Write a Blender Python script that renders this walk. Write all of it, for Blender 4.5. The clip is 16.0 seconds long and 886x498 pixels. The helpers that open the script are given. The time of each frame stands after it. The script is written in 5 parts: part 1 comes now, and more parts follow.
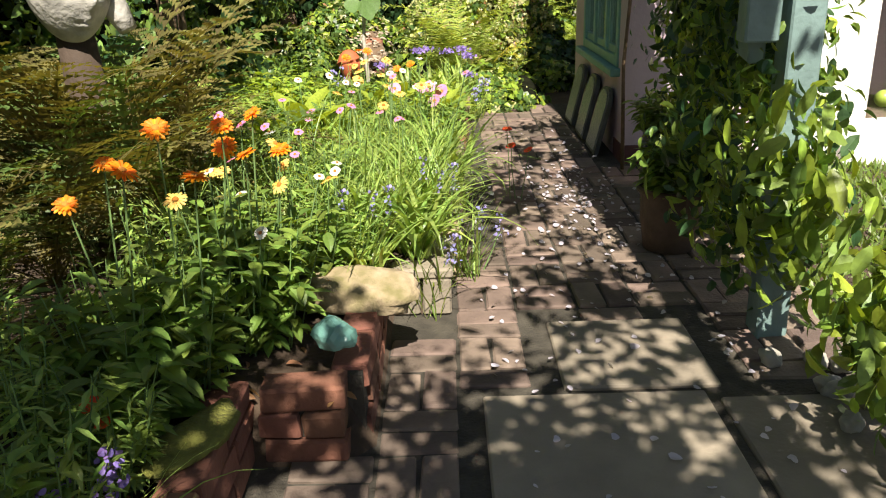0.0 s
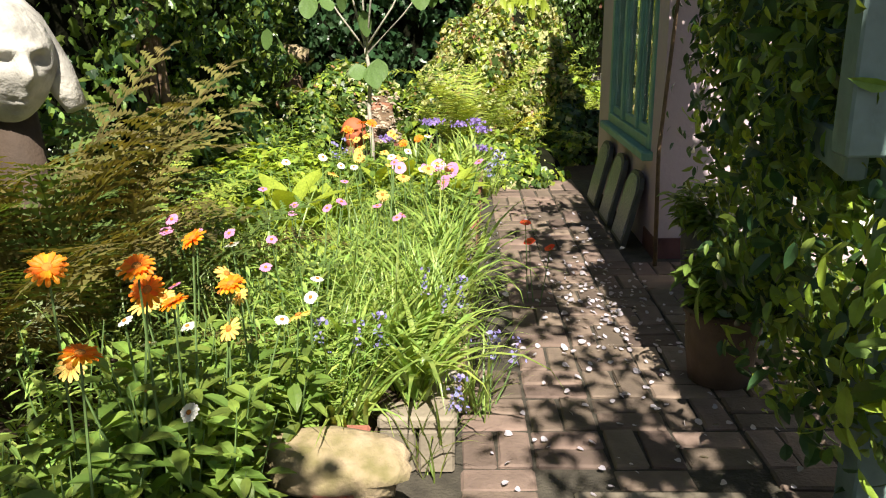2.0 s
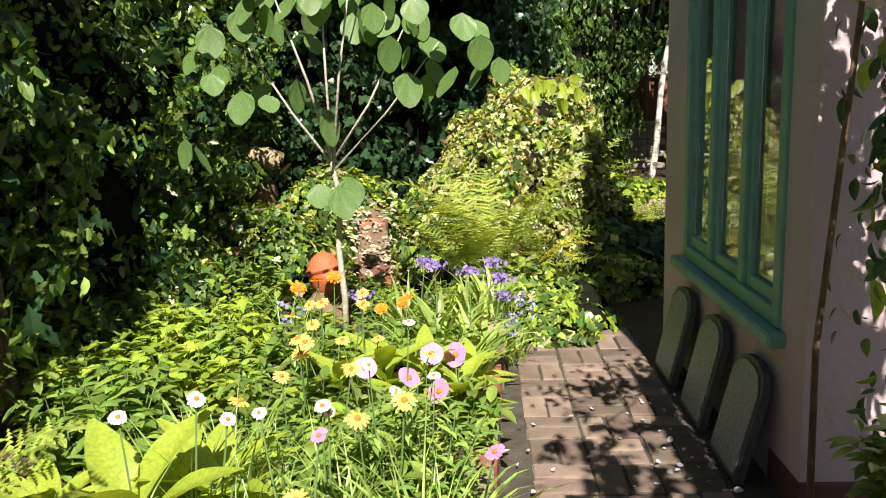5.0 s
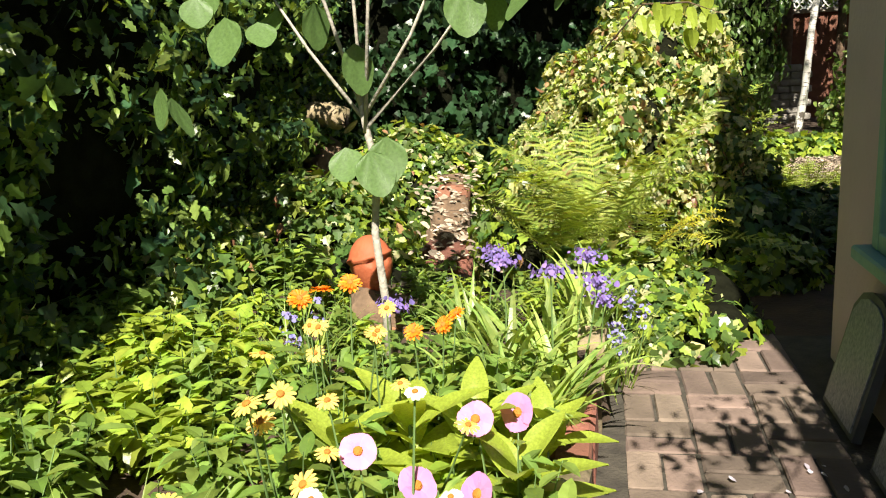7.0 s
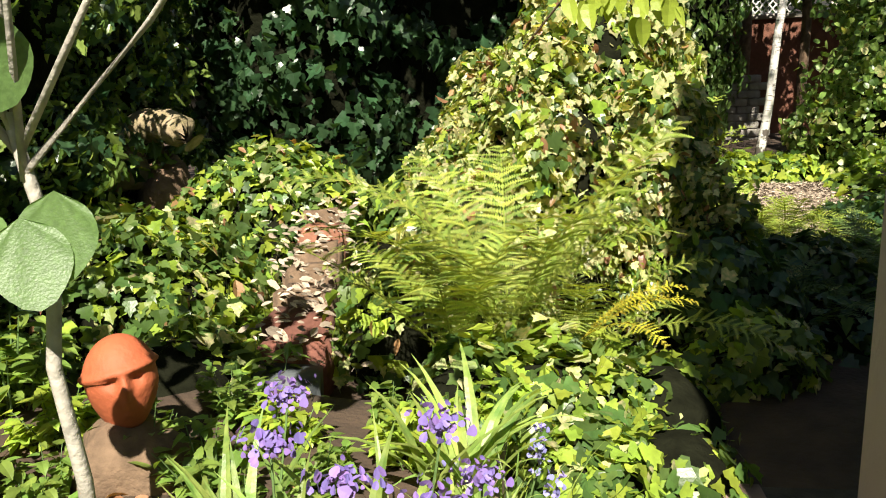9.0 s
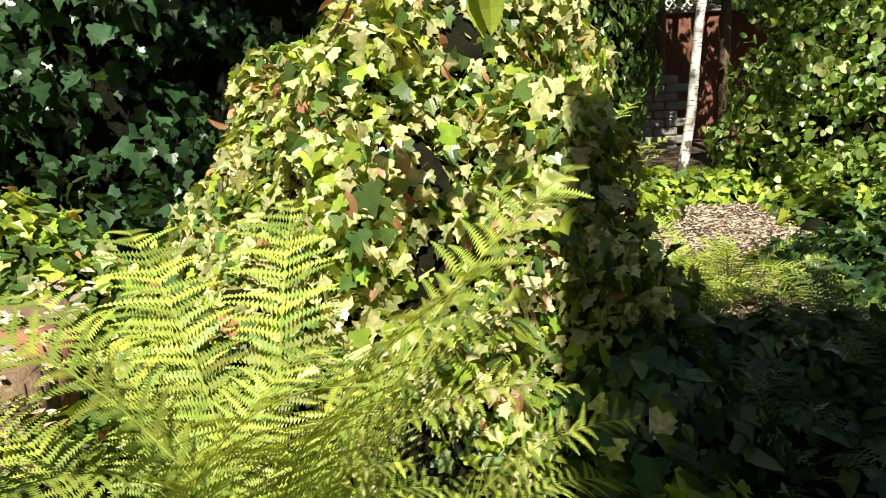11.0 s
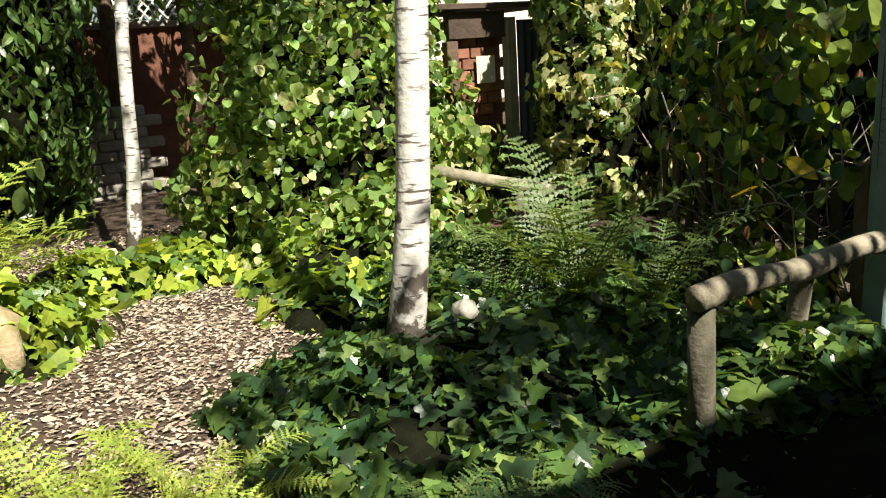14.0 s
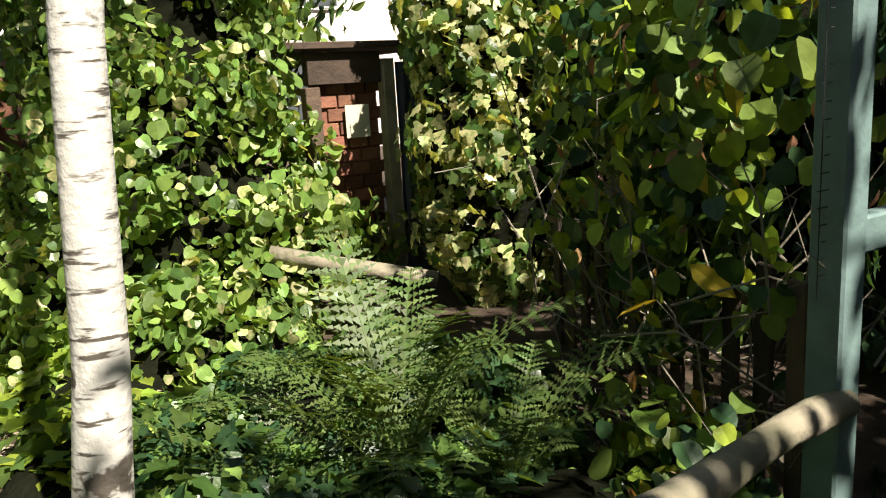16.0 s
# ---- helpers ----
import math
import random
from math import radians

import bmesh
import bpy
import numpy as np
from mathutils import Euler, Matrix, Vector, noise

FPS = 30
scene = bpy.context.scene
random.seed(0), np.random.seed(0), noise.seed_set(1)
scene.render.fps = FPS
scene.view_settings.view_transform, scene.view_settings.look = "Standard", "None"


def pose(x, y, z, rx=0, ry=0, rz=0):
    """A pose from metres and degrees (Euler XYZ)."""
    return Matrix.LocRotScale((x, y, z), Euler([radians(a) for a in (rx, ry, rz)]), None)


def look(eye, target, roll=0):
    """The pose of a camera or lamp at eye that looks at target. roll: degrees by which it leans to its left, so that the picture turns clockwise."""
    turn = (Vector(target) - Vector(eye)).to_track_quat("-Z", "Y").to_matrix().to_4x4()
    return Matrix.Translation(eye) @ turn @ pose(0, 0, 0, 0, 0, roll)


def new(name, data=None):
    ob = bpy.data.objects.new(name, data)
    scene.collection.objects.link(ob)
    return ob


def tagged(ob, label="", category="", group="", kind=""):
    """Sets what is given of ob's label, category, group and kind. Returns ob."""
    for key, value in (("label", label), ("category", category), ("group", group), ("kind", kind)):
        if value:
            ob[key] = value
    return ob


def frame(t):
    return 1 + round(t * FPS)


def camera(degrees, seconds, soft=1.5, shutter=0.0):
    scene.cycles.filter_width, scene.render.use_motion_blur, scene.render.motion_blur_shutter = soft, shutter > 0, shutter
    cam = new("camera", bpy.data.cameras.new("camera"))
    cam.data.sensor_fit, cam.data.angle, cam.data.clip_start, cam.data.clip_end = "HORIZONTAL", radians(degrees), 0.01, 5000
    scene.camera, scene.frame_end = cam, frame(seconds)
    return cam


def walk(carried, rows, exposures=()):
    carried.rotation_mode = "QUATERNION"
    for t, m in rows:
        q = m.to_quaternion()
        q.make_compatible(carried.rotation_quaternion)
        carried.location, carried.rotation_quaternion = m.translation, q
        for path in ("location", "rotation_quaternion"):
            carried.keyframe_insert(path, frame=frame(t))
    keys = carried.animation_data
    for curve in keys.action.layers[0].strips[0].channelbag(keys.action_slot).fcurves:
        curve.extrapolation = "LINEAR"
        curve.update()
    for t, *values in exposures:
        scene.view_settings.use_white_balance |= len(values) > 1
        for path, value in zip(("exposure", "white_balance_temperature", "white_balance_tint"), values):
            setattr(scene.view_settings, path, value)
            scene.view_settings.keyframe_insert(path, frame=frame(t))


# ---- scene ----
cam = camera(58.1, 16.0, soft=1.1)
METRES, EYE, TILT, LEAN, TURN = 9.0, 1.2, 0.0, 0.0, 0.7
ROWS = [
    (0.0, 0.0, 0.0, 0.0, -0.7, -20.27, 1.91),
    (0.5, -0.002, 0.0137, -0.0, -0.02, -19.15, 1.38),
    (1.0, -0.0036, 0.0312, 0.0023, -0.19, -17.82, 1.98),
    (1.5, -0.0002, 0.0475, 0.0028, -0.19, -16.09, 2.13),
    (2.0, 0.0024, 0.067, 0.0053, 0.47, -16.5, 0.68),
    (2.5, -0.0028, 0.094, 0.009, 0.83, -15.41, 0.15),
    (3.0, -0.0013, 0.1248, 0.0093, 0.61, -15.64, 1.27),
    (3.5, 0.0021, 0.1569, 0.0108, 0.57, -14.06, 1.6),
    (4.0, 0.0041, 0.191, 0.0134, 0.41, -10.12, 1.76),
    (6.5, 0.0211, 0.3472, 0.004, 7.41, -12.82, 3.05),
    (7.0, 0.0226, 0.374, 0.0005, 9.99, -13.42, 3.51),
    (7.5, 0.0252, 0.4087, -0.0031, 12.13, -14.04, 3.02),
    (8.0, 0.0258, 0.4444, -0.0033, 11.31, -14.68, 3.04),
    (8.5, 0.0324, 0.4804, -0.0045, 8.58, -13.67, 1.93),
    (9.0, 0.0407, 0.5185, -0.0046, 6.79, -13.32, 2.15),
    (11.5, 0.0781, 0.7029, -0.0077, -3.93, -13.5, 3.43),
    (12.0, 0.0867, 0.7382, -0.008, -14.14, -13.71, 2.78),
    (12.5, 0.1047, 0.7709, -0.0081, -19.64, -13.74, 2.38),
    (13.0, 0.1218, 0.798, -0.0051, -29.09, -13.69, 2.56),
    (13.5, 0.1456, 0.8156, -0.005, -32.16, -13.82, 2.57),
    (14.0, 0.1711, 0.8331, -0.0047, -31.59, -14.18, 3.65),
    (14.5, 0.1951, 0.8511, -0.0042, -32.71, -13.07, 4.45),
    (15.0, 0.2257, 0.8636, -0.0043, -36.17, -13.39, 3.19),
    (15.5, 0.2532, 0.8767, -0.0041, -35.71, -12.91, 3.14),
    (16.0, 0.2755, 0.8921, -0.0023, -34.3, -11.82, 3.32),
]
walk(cam, [(t, pose(0, 0, EYE, TILT, LEAN, TURN) @ pose(METRES * x, METRES * y, METRES * z, 90 + pitch, roll, yaw)) for t, x, y, z, yaw, pitch, roll in ROWS])

# ---- light ----
SUN_EL, SUN_X = 50.0, 0.105   # elevation; sideways lean of the sun's bearing (it stands behind the walk's start)
sun_from = Vector((SUN_X, -1.0, math.tan(radians(SUN_EL)) * math.hypot(SUN_X, 1))).normalized()
world = bpy.data.worlds.new("world")
scene.world = world
world.use_nodes = True
wn = world.node_tree.nodes
sky = wn.new("ShaderNodeTexSky")
sky.sky_type, sky.sun_disc = "NISHITA", False
sky.sun_elevation, sky.sun_rotation = radians(SUN_EL), math.atan2(sun_from.x, sun_from.y)
world.node_tree.links.new(sky.outputs[0], wn["Background"].inputs[0])
wn["Background"].inputs[1].default_value = 0.030
sun = new("sun", bpy.data.lights.new("sun", "SUN"))
sun.data.energy, sun.data.angle, sun.data.color = 4.9, radians(0.53), (1.0, 0.93, 0.80)
sun.matrix_world = look(sun_from * 30, (0, 0, 0))
scene.view_settings.exposure = 1.28

# ---- helpers of the scene ----
rng = np.random.default_rng(7)


def mat(name, base, rough=0.6, vary=0.25, scale=8.0, bump=0.2, bscale=60.0, rand="island", metal=0.0, second=None, trans=0.0, spec=0.5, hue=0.0):
    """A surface with two scales of mottling, bump, and a change of tone from piece to piece."""
    m = bpy.data.materials.new(name)
    m.use_nodes = True
    nt = m.node_tree
    N, L = nt.nodes, nt.links.new
    b = N["Principled BSDF"]
    b.inputs["Roughness"].default_value, b.inputs["Metallic"].default_value = rough, metal
    b.inputs["Specular IOR Level"].default_value = spec
    tc = N.new("ShaderNodeTexCoord")
    n1 = N.new("ShaderNodeTexNoise")
    n1.inputs["Scale"].default_value, n1.inputs["Detail"].default_value = scale, 6
    L(tc.outputs["Object"], n1.inputs["Vector"])
    ramp = N.new("ShaderNodeValToRGB")
    ramp.color_ramp.elements[0].position, ramp.color_ramp.elements[1].position = 0.32, 0.68
    c2 = second or [c * (1 - vary) for c in base]
    ramp.color_ramp.elements[0].color = (*c2, 1)
    ramp.color_ramp.elements[1].color = (*base, 1)
    L(n1.outputs["Fac"], ramp.inputs["Fac"])
    out = ramp.outputs["Color"]
    if rand:
        if rand == "island":
            src = N.new("ShaderNodeNewGeometry").outputs["Random Per Island"]
        else:
            src = N.new("ShaderNodeObjectInfo").outputs["Random"]
        hs = N.new("ShaderNodeHueSaturation")
        mr = N.new("ShaderNodeMapRange")
        mr.inputs["To Min"].default_value, mr.inputs["To Max"].default_value = 1 - 1.3 * vary, 1 + 1.1 * vary
        L(src, mr.inputs["Value"])
        L(mr.outputs["Result"], hs.inputs["Value"])
        if hue:
            wn_ = N.new("ShaderNodeMath")
            wn_.operation = "MULTIPLY"
            wn_.inputs[1].default_value = 7.31
            fr = N.new("ShaderNodeMath")
            fr.operation = "FRACT"
            L(src, wn_.inputs[0])
            L(wn_.outputs[0], fr.inputs[0])
            mh = N.new("ShaderNodeMapRange")
            mh.inputs["To Min"].default_value, mh.inputs["To Max"].default_value = 0.5 - hue, 0.5 + hue
            L(fr.outputs[0], mh.inputs["Value"])
            L(mh.outputs["Result"], hs.inputs["Hue"])
        L(out, hs.inputs["Color"])
        out = hs.outputs["Color"]
    L(out, b.inputs["Base Color"])
    if bump:
        n2 = N.new("ShaderNodeTexNoise")
        n2.inputs["Scale"].default_value, n2.inputs["Detail"].default_value = bscale, 8
        L(tc.outputs["Object"], n2.inputs["Vector"])
        bp = N.new("ShaderNodeBump")
        bp.inputs["Strength"].default_value, bp.inputs["Distance"].default_value = bump, 0.01
        L(n2.outputs["Fac"], bp.inputs["Height"])
        L(bp.outputs["Normal"], b.inputs["Normal"])
    if trans:
        t = N.new("ShaderNodeBsdfTranslucent")
        tint = N.new("ShaderNodeMix")
        tint.data_type, tint.blend_type = "RGBA", "MULTIPLY"
        tint.inputs["Factor"].default_value = 1.0
        L(out, tint.inputs["A"])
        tint.inputs["B"].default_value = (1.6, 1.45, 0.5, 1)
        L(tint.outputs["Result"], t.inputs["Color"])
        mx = N.new("ShaderNodeMixShader")
        mx.inputs["Fac"].default_value = trans
        L(b.outputs[0], mx.inputs[1])
        L(t.outputs[0], mx.inputs[2])
        L(mx.outputs[0], N["Material Output"].inputs["Surface"])
    return m


def leaf_mat(name, base, **k):
    k = {"rough": 0.42, "vary": 0.32, "scale": 30, "bump": 0.12, "bscale": 90, "trans": 0.35, "hue": 0.02, **k}
    if "petal" not in name:
        base = (base[0] * 1.14, base[1], base[2])
    return mat(name, base, **k)


M = {
    "soil": mat("soil", (0.075, 0.048, 0.03), 0.95, 0.5, 6, 0.9, 50, None),
    "mulch": mat("mulch", (0.50, 0.40, 0.30), 0.95, 0.45, 12, 0.9, 80, "island"),
    "brick_path": mat("path_brick", (0.20, 0.145, 0.115), 0.85, 0.35, 9, 0.5, 70, "object", hue=0.015),
    "brick_red": mat("red_brick", (0.25, 0.105, 0.065), 0.9, 0.35, 12, 0.6, 60, "object", hue=0.01),
    "slab": mat("stone_slab", (0.25, 0.21, 0.16), 0.85, 0.3, 4, 0.4, 60, "object"),
    "sandstone": mat("sandstone", (0.30, 0.23, 0.15), 0.9, 0.4, 16, 0.9, 40, "object", second=(0.14, 0.12, 0.05)),
    "joint": mat("joint_sand", (0.07, 0.06, 0.045), 0.95, 0.5, 14, 0.8, 90, None),
    "pink": mat("pink_render", (0.54, 0.42, 0.47), 0.85, 0.12, 3, 0.5, 35, None),
    "maroon": mat("maroon_plinth", (0.13, 0.05, 0.05), 0.8, 0.3, 8, 0.4, 40, None),
    "white": mat("white_paint", (0.78, 0.77, 0.74), 0.45, 0.08, 5, 0.1, 40, None),
    "teal": mat("teal_paint", (0.17, 0.36, 0.31), 0.5, 0.2, 14, 0.25, 50, None),
    "teal_grey": mat("grey_teal_paint", (0.17, 0.25, 0.24), 0.55, 0.25, 14, 0.3, 50, None),
    "dark_in": mat("dark_interior", (0.04, 0.04, 0.04), 0.9, 0.3, 4, 0, 10, None),
    "slate": mat("slate", (0.07, 0.08, 0.085), 0.55, 0.4, 10, 0.4, 40, None),
    "mosaic": mat("mosaic", (0.22, 0.24, 0.27), 0.35, 0.4, 60, 0.4, 90, None, second=(0.08, 0.10, 0.13)),
    "plaster": mat("white_plaster", (0.58, 0.55, 0.50), 0.8, 0.6, 9, 1.0, 30, None),
    "terracotta": mat("terracotta", (0.46, 0.115, 0.045), 0.7, 0.25, 9, 0.3, 60, None),
    "wood": mat("weathered_wood", (0.26, 0.225, 0.165), 0.85, 0.4, 10, 0.6, 50, "object", second=(0.14, 0.13, 0.08)),
    "wood_dark": mat("dark_wood", (0.10, 0.065, 0.045), 0.85, 0.4, 12, 0.6, 50, "object"),
    "tin": mat("corrugated_tin", (0.09, 0.095, 0.095), 0.6, 0.35, 6, 0.3, 40, None, metal=0.4),
    "bark": mat("brown_bark", (0.20, 0.13, 0.08), 0.95, 0.5, 20, 0.9, 50, None),
    "stem": mat("green_stem", (0.12, 0.20, 0.06), 0.6, 0.25, 30, 0.1, 60, "island"),
    "branch": mat("grey_branch", (0.30, 0.26, 0.20), 0.85, 0.35, 25, 0.6, 70, None),
    "pale_bark": mat("pale_smooth_bark", (0.50, 0.46, 0.39), 0.8, 0.35, 25, 0.5, 70, None),
    # near-black fill for leaf masses: the shade between leaves, put into colour
    "core": mat("leaf_shade_core", (0.012, 0.013, 0.007), 0.95, 0.5, 16, 1.0, 40, None, spec=0.05),
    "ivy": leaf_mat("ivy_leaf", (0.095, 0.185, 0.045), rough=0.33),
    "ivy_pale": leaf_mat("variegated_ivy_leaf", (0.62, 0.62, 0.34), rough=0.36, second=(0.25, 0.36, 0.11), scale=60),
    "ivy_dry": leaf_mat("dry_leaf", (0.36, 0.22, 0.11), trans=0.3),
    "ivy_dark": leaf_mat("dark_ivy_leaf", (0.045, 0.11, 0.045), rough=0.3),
    "holly": leaf_mat("holly_leaf", (0.15, 0.26, 0.06), rough=0.27),
    "bush": leaf_mat("bush_leaf", (0.22, 0.38, 0.09), rough=0.35),
    "lime": leaf_mat("lime_leaf", (0.30, 0.46, 0.06), rough=0.36),
    "herb": leaf_mat("herb_leaf", (0.18, 0.31, 0.06)),
    "strap": leaf_mat("strap_leaf", (0.32, 0.46, 0.12), rough=0.38, second=(0.17, 0.29, 0.06)),
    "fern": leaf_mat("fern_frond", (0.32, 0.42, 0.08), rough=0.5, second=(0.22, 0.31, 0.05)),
    # dark fern colour; on the ferns behind the house it also paints in shade
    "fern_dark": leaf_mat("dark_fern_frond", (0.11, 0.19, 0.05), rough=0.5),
    "fern_brown": leaf_mat("bronze_fern_frond", (0.16, 0.16, 0.05), rough=0.55),
    "fern_yellow": leaf_mat("yellow_frond", (0.50, 0.52, 0.05), rough=0.5),
    "round": leaf_mat("round_leaf", (0.12, 0.25, 0.075), rough=0.42, vary=0.3, scale=14, bump=0.15, bscale=30),
    "grass": leaf_mat("grass", (0.13, 0.22, 0.04)),
    "yellow_leaf": leaf_mat("yellow_leaf", (0.55, 0.50, 0.06)),
    "p_orange": leaf_mat("orange_petal", (0.85, 0.27, 0.01), rough=0.6, hue=0.02, vary=0.12),
    "p_yellow": leaf_mat("yellow_petal", (0.90, 0.60, 0.16), rough=0.6, hue=0.02, vary=0.12),
    "p_white": leaf_mat("white_petal", (0.66, 0.66, 0.62), rough=0.6, hue=0, vary=0.08, trans=0.2),
    "p_pink": leaf_mat("pink_petal", (0.66, 0.27, 0.52), rough=0.6, hue=0.015, vary=0.1, trans=0.25),
    "p_purple": leaf_mat("purple_petal", (0.27, 0.18, 0.52), rough=0.6, hue=0.02, vary=0.15, trans=0.2),
    "p_blue": leaf_mat("pale_blue_petal", (0.33, 0.30, 0.68), rough=0.6, hue=0.02, vary=0.15, trans=0.2),
    "p_red": leaf_mat("red_petal", (0.75, 0.10, 0.03), rough=0.6, hue=0.01, vary=0.12),
    "centre": mat("flower_centre", (0.50, 0.19, 0.02), 0.8, 0.3, 60, 0.5, 200, None),
    "apple": mat("green_apple", (0.35, 0.45, 0.07), 0.35, 0.2, 10, 0.05, 50, None),
    "stone": mat("pale_stone", (0.40, 0.37, 0.32), 0.85, 0.35, 14, 0.6, 50, None),
    "glassrock": mat("green_glass_slag", (0.20, 0.42, 0.36), 0.25, 0.4, 14, 0.5, 30, None),
    "moss": mat("moss", (0.17, 0.17, 0.03), 0.95, 0.4, 30, 0.9, 90, None),
    "roof": mat("roof_tiles", (0.25, 0.11, 0.07), 0.9, 0.3, 8, 0.5, 40, None),
    "paper": mat("notice_paper", (0.62, 0.58, 0.44), 0.8, 0.1, 6, 0.05, 30, None),
    "cream": mat("cream_wall", (0.75, 0.66, 0.58), 0.85, 0.1, 3, 0.2, 30, None),
    "petal_litter": leaf_mat("fallen_petal", (0.52, 0.48, 0.56), rough=0.7, hue=0.01, vary=0.12, trans=0.2),
    "black": mat("black_cable", (0.02, 0.02, 0.02), 0.6, 0.2, 10, 0, 10, None),
}


def birch_mat():
    m = mat("birch_bark", (0.66, 0.63, 0.58), 0.75, 0.12, 9, 0.5, 40, None)
    nt = m.node_tree
    N, L = nt.nodes, nt.links.new
    b = N["Principled BSDF"]
    old = b.inputs["Base Color"].links[0].from_socket
    tc = N.new("ShaderNodeTexCoord")
    mp = N.new("ShaderNodeMapping")
    mp.inputs["Scale"].default_value = (7, 7, 42)
    L(tc.outputs["Object"], mp.inputs["Vector"])
    n = N.new("ShaderNodeTexNoise")
    n.inputs["Scale"].default_value, n.inputs["Detail"].default_value = 1.6, 5
    L(mp.outputs[0], n.inputs["Vector"])
    r = N.new("ShaderNodeValToRGB")
    r.color_ramp.elements[0].position, r.color_ramp.elements[1].position = 0.575, 0.65
    L(n.outputs["Fac"], r.inputs["Fac"])
    # broad fissures of dark bark low on the trunk
    n3 = N.new("ShaderNodeTexNoise")
    n3.inputs["Scale"].default_value, n3.inputs["Detail"].default_value = 14, 6
    L(tc.outputs["Object"], n3.inputs["Vector"])
    sep = N.new("ShaderNodeSeparateXYZ")
    L(tc.outputs["Object"], sep.inputs[0])
    mr = N.new("ShaderNodeMapRange")
    mr.inputs["From Min"].default_value, mr.inputs["From Max"].default_value = 0.25, 0.75
    mr.inputs["To Min"].default_value, mr.inputs["To Max"].default_value = 0.13, -0.14
    L(sep.outputs["Z"], mr.inputs["Value"])
    ad = N.new("ShaderNodeMath")
    L(n3.outputs["Fac"], ad.inputs[0])
    L(mr.outputs[0], ad.inputs[1])
    r3 = N.new("ShaderNodeValToRGB")
    r3.color_ramp.elements[0].position, r3.color_ramp.elements[1].position = 0.55, 0.62
    L(ad.outputs[0], r3.inputs["Fac"])
    mxm = N.new("ShaderNodeMath")
    mxm.operation = "MAXIMUM"
    L(r.outputs["Color"], mxm.inputs[0])
    L(r3.outputs["Color"], mxm.inputs[1])
    mx = N.new("ShaderNodeMix")
    mx.data_type = "RGBA"
    mx.inputs["B"].default_value = (0.09, 0.075, 0.06, 1)
    L(mxm.outputs[0], mx.inputs["Factor"])
    L(old, mx.inputs["A"])
    L(mx.outputs["Result"], b.inputs["Base Color"])
    return m


def glass_mat():
    m = bpy.data.materials.new("window_glass")
    m.use_nodes = True
    b = m.node_tree.nodes["Principled BSDF"]
    b.inputs["Base Color"].default_value = (0.9, 0.95, 0.95, 1)
    b.inputs["Roughness"].default_value = 0.02
    b.inputs["Transmission Weight"].default_value = 1.0
    b.inputs["IOR"].default_value = 1.5
    return m


M["birch"], M["glass"] = birch_mat(), glass_mat()


def mesh_of(name, V, F, m, smooth=False):
    """A mesh from arrays of corners and equal-sided faces, or lists."""
    me = bpy.data.meshes.new(name)
    me.from_pydata([tuple(v) for v in V], [], [tuple(int(i) for i in f) for f in F])
    for one in (m if isinstance(m, (list, tuple)) else [m]):
        me.materials.append(one)
    if smooth:
        me.polygons.foreach_set("use_smooth", [True] * len(me.polygons))
    me.update()
    return me


def part(name, me, parent, label="", m=None):
    ob = new(name, me)
    if parent is not None:
        ob.parent = parent
    if m is not None:
        ob.matrix_basis = m
    if label:
        ob["label"] = label
    return ob


def thing(name, label, category, m=None, me=None, group="", kind=""):
    ob = new(name, me)
    if m is not None:
        ob.matrix_basis = m
    return tagged(ob, label, category, group, kind)


def from_bm(name, bm, m, smooth=False):
    me = bpy.data.meshes.new(name)
    bm.to_mesh(me)
    bm.free()
    for one in (m if isinstance(m, (list, tuple)) else [m]):
        me.materials.append(one)
    if smooth:
        me.polygons.foreach_set("use_smooth", [True] * len(me.polygons))
    return me


def box_bm(lo, hi, bevel=0.0, bm=None, segs=1):
    bm = bm or bmesh.new()
    c, s = [(a + b) / 2 for a, b in zip(lo, hi)], [b - a for a, b in zip(lo, hi)]
    r = bmesh.ops.create_cube(bm, size=1, matrix=Matrix.Translation(c) @ Matrix.Diagonal((*s, 1)))
    if bevel:
        e = list({e for v in r["verts"] for e in v.link_edges})
        bmesh.ops.bevel(bm, geom=e, offset=bevel, segments=segs, affect="EDGES")
    return bm


def box(name, lo, hi, m, bevel=0.004, parent=None, label=""):
    return part(name, from_bm(name, box_bm(lo, hi, bevel), m), parent, label)


def tube(points, radii, sides=8):
    """Corners and faces of a tapering tube along points."""
    P = [Vector(p) for p in points]
    V, F = [], []
    for i, p in enumerate(P):
        d = (P[min(i + 1, len(P) - 1)] - P[max(i - 1, 0)]).normalized()
        a = d.orthogonal().normalized() if abs(d.z) < 0.9 else d.cross(Vector((0, 1, 0))).normalized()
        b = d.cross(a)
        for k in range(sides):
            t = 2 * math.pi * k / sides
            V.append(p + (a * math.cos(t) + b * math.sin(t)) * radii[i])
    for i in range(len(P) - 1):
        for k in range(sides):
            k2 = (k + 1) % sides
            F.append((i * sides + k, i * sides + k2, (i + 1) * sides + k2, (i + 1) * sides + k))
    F.append(tuple(range(sides))[::-1])
    F.append(tuple((len(P) - 1) * sides + k for k in range(sides)))
    return V, F


def join(pieces):
    V, F = [], []
    for v, f in pieces:
        n = len(V)
        V.extend(v)
        F.extend(tuple(i + n for i in q) for q in f)
    return V, F


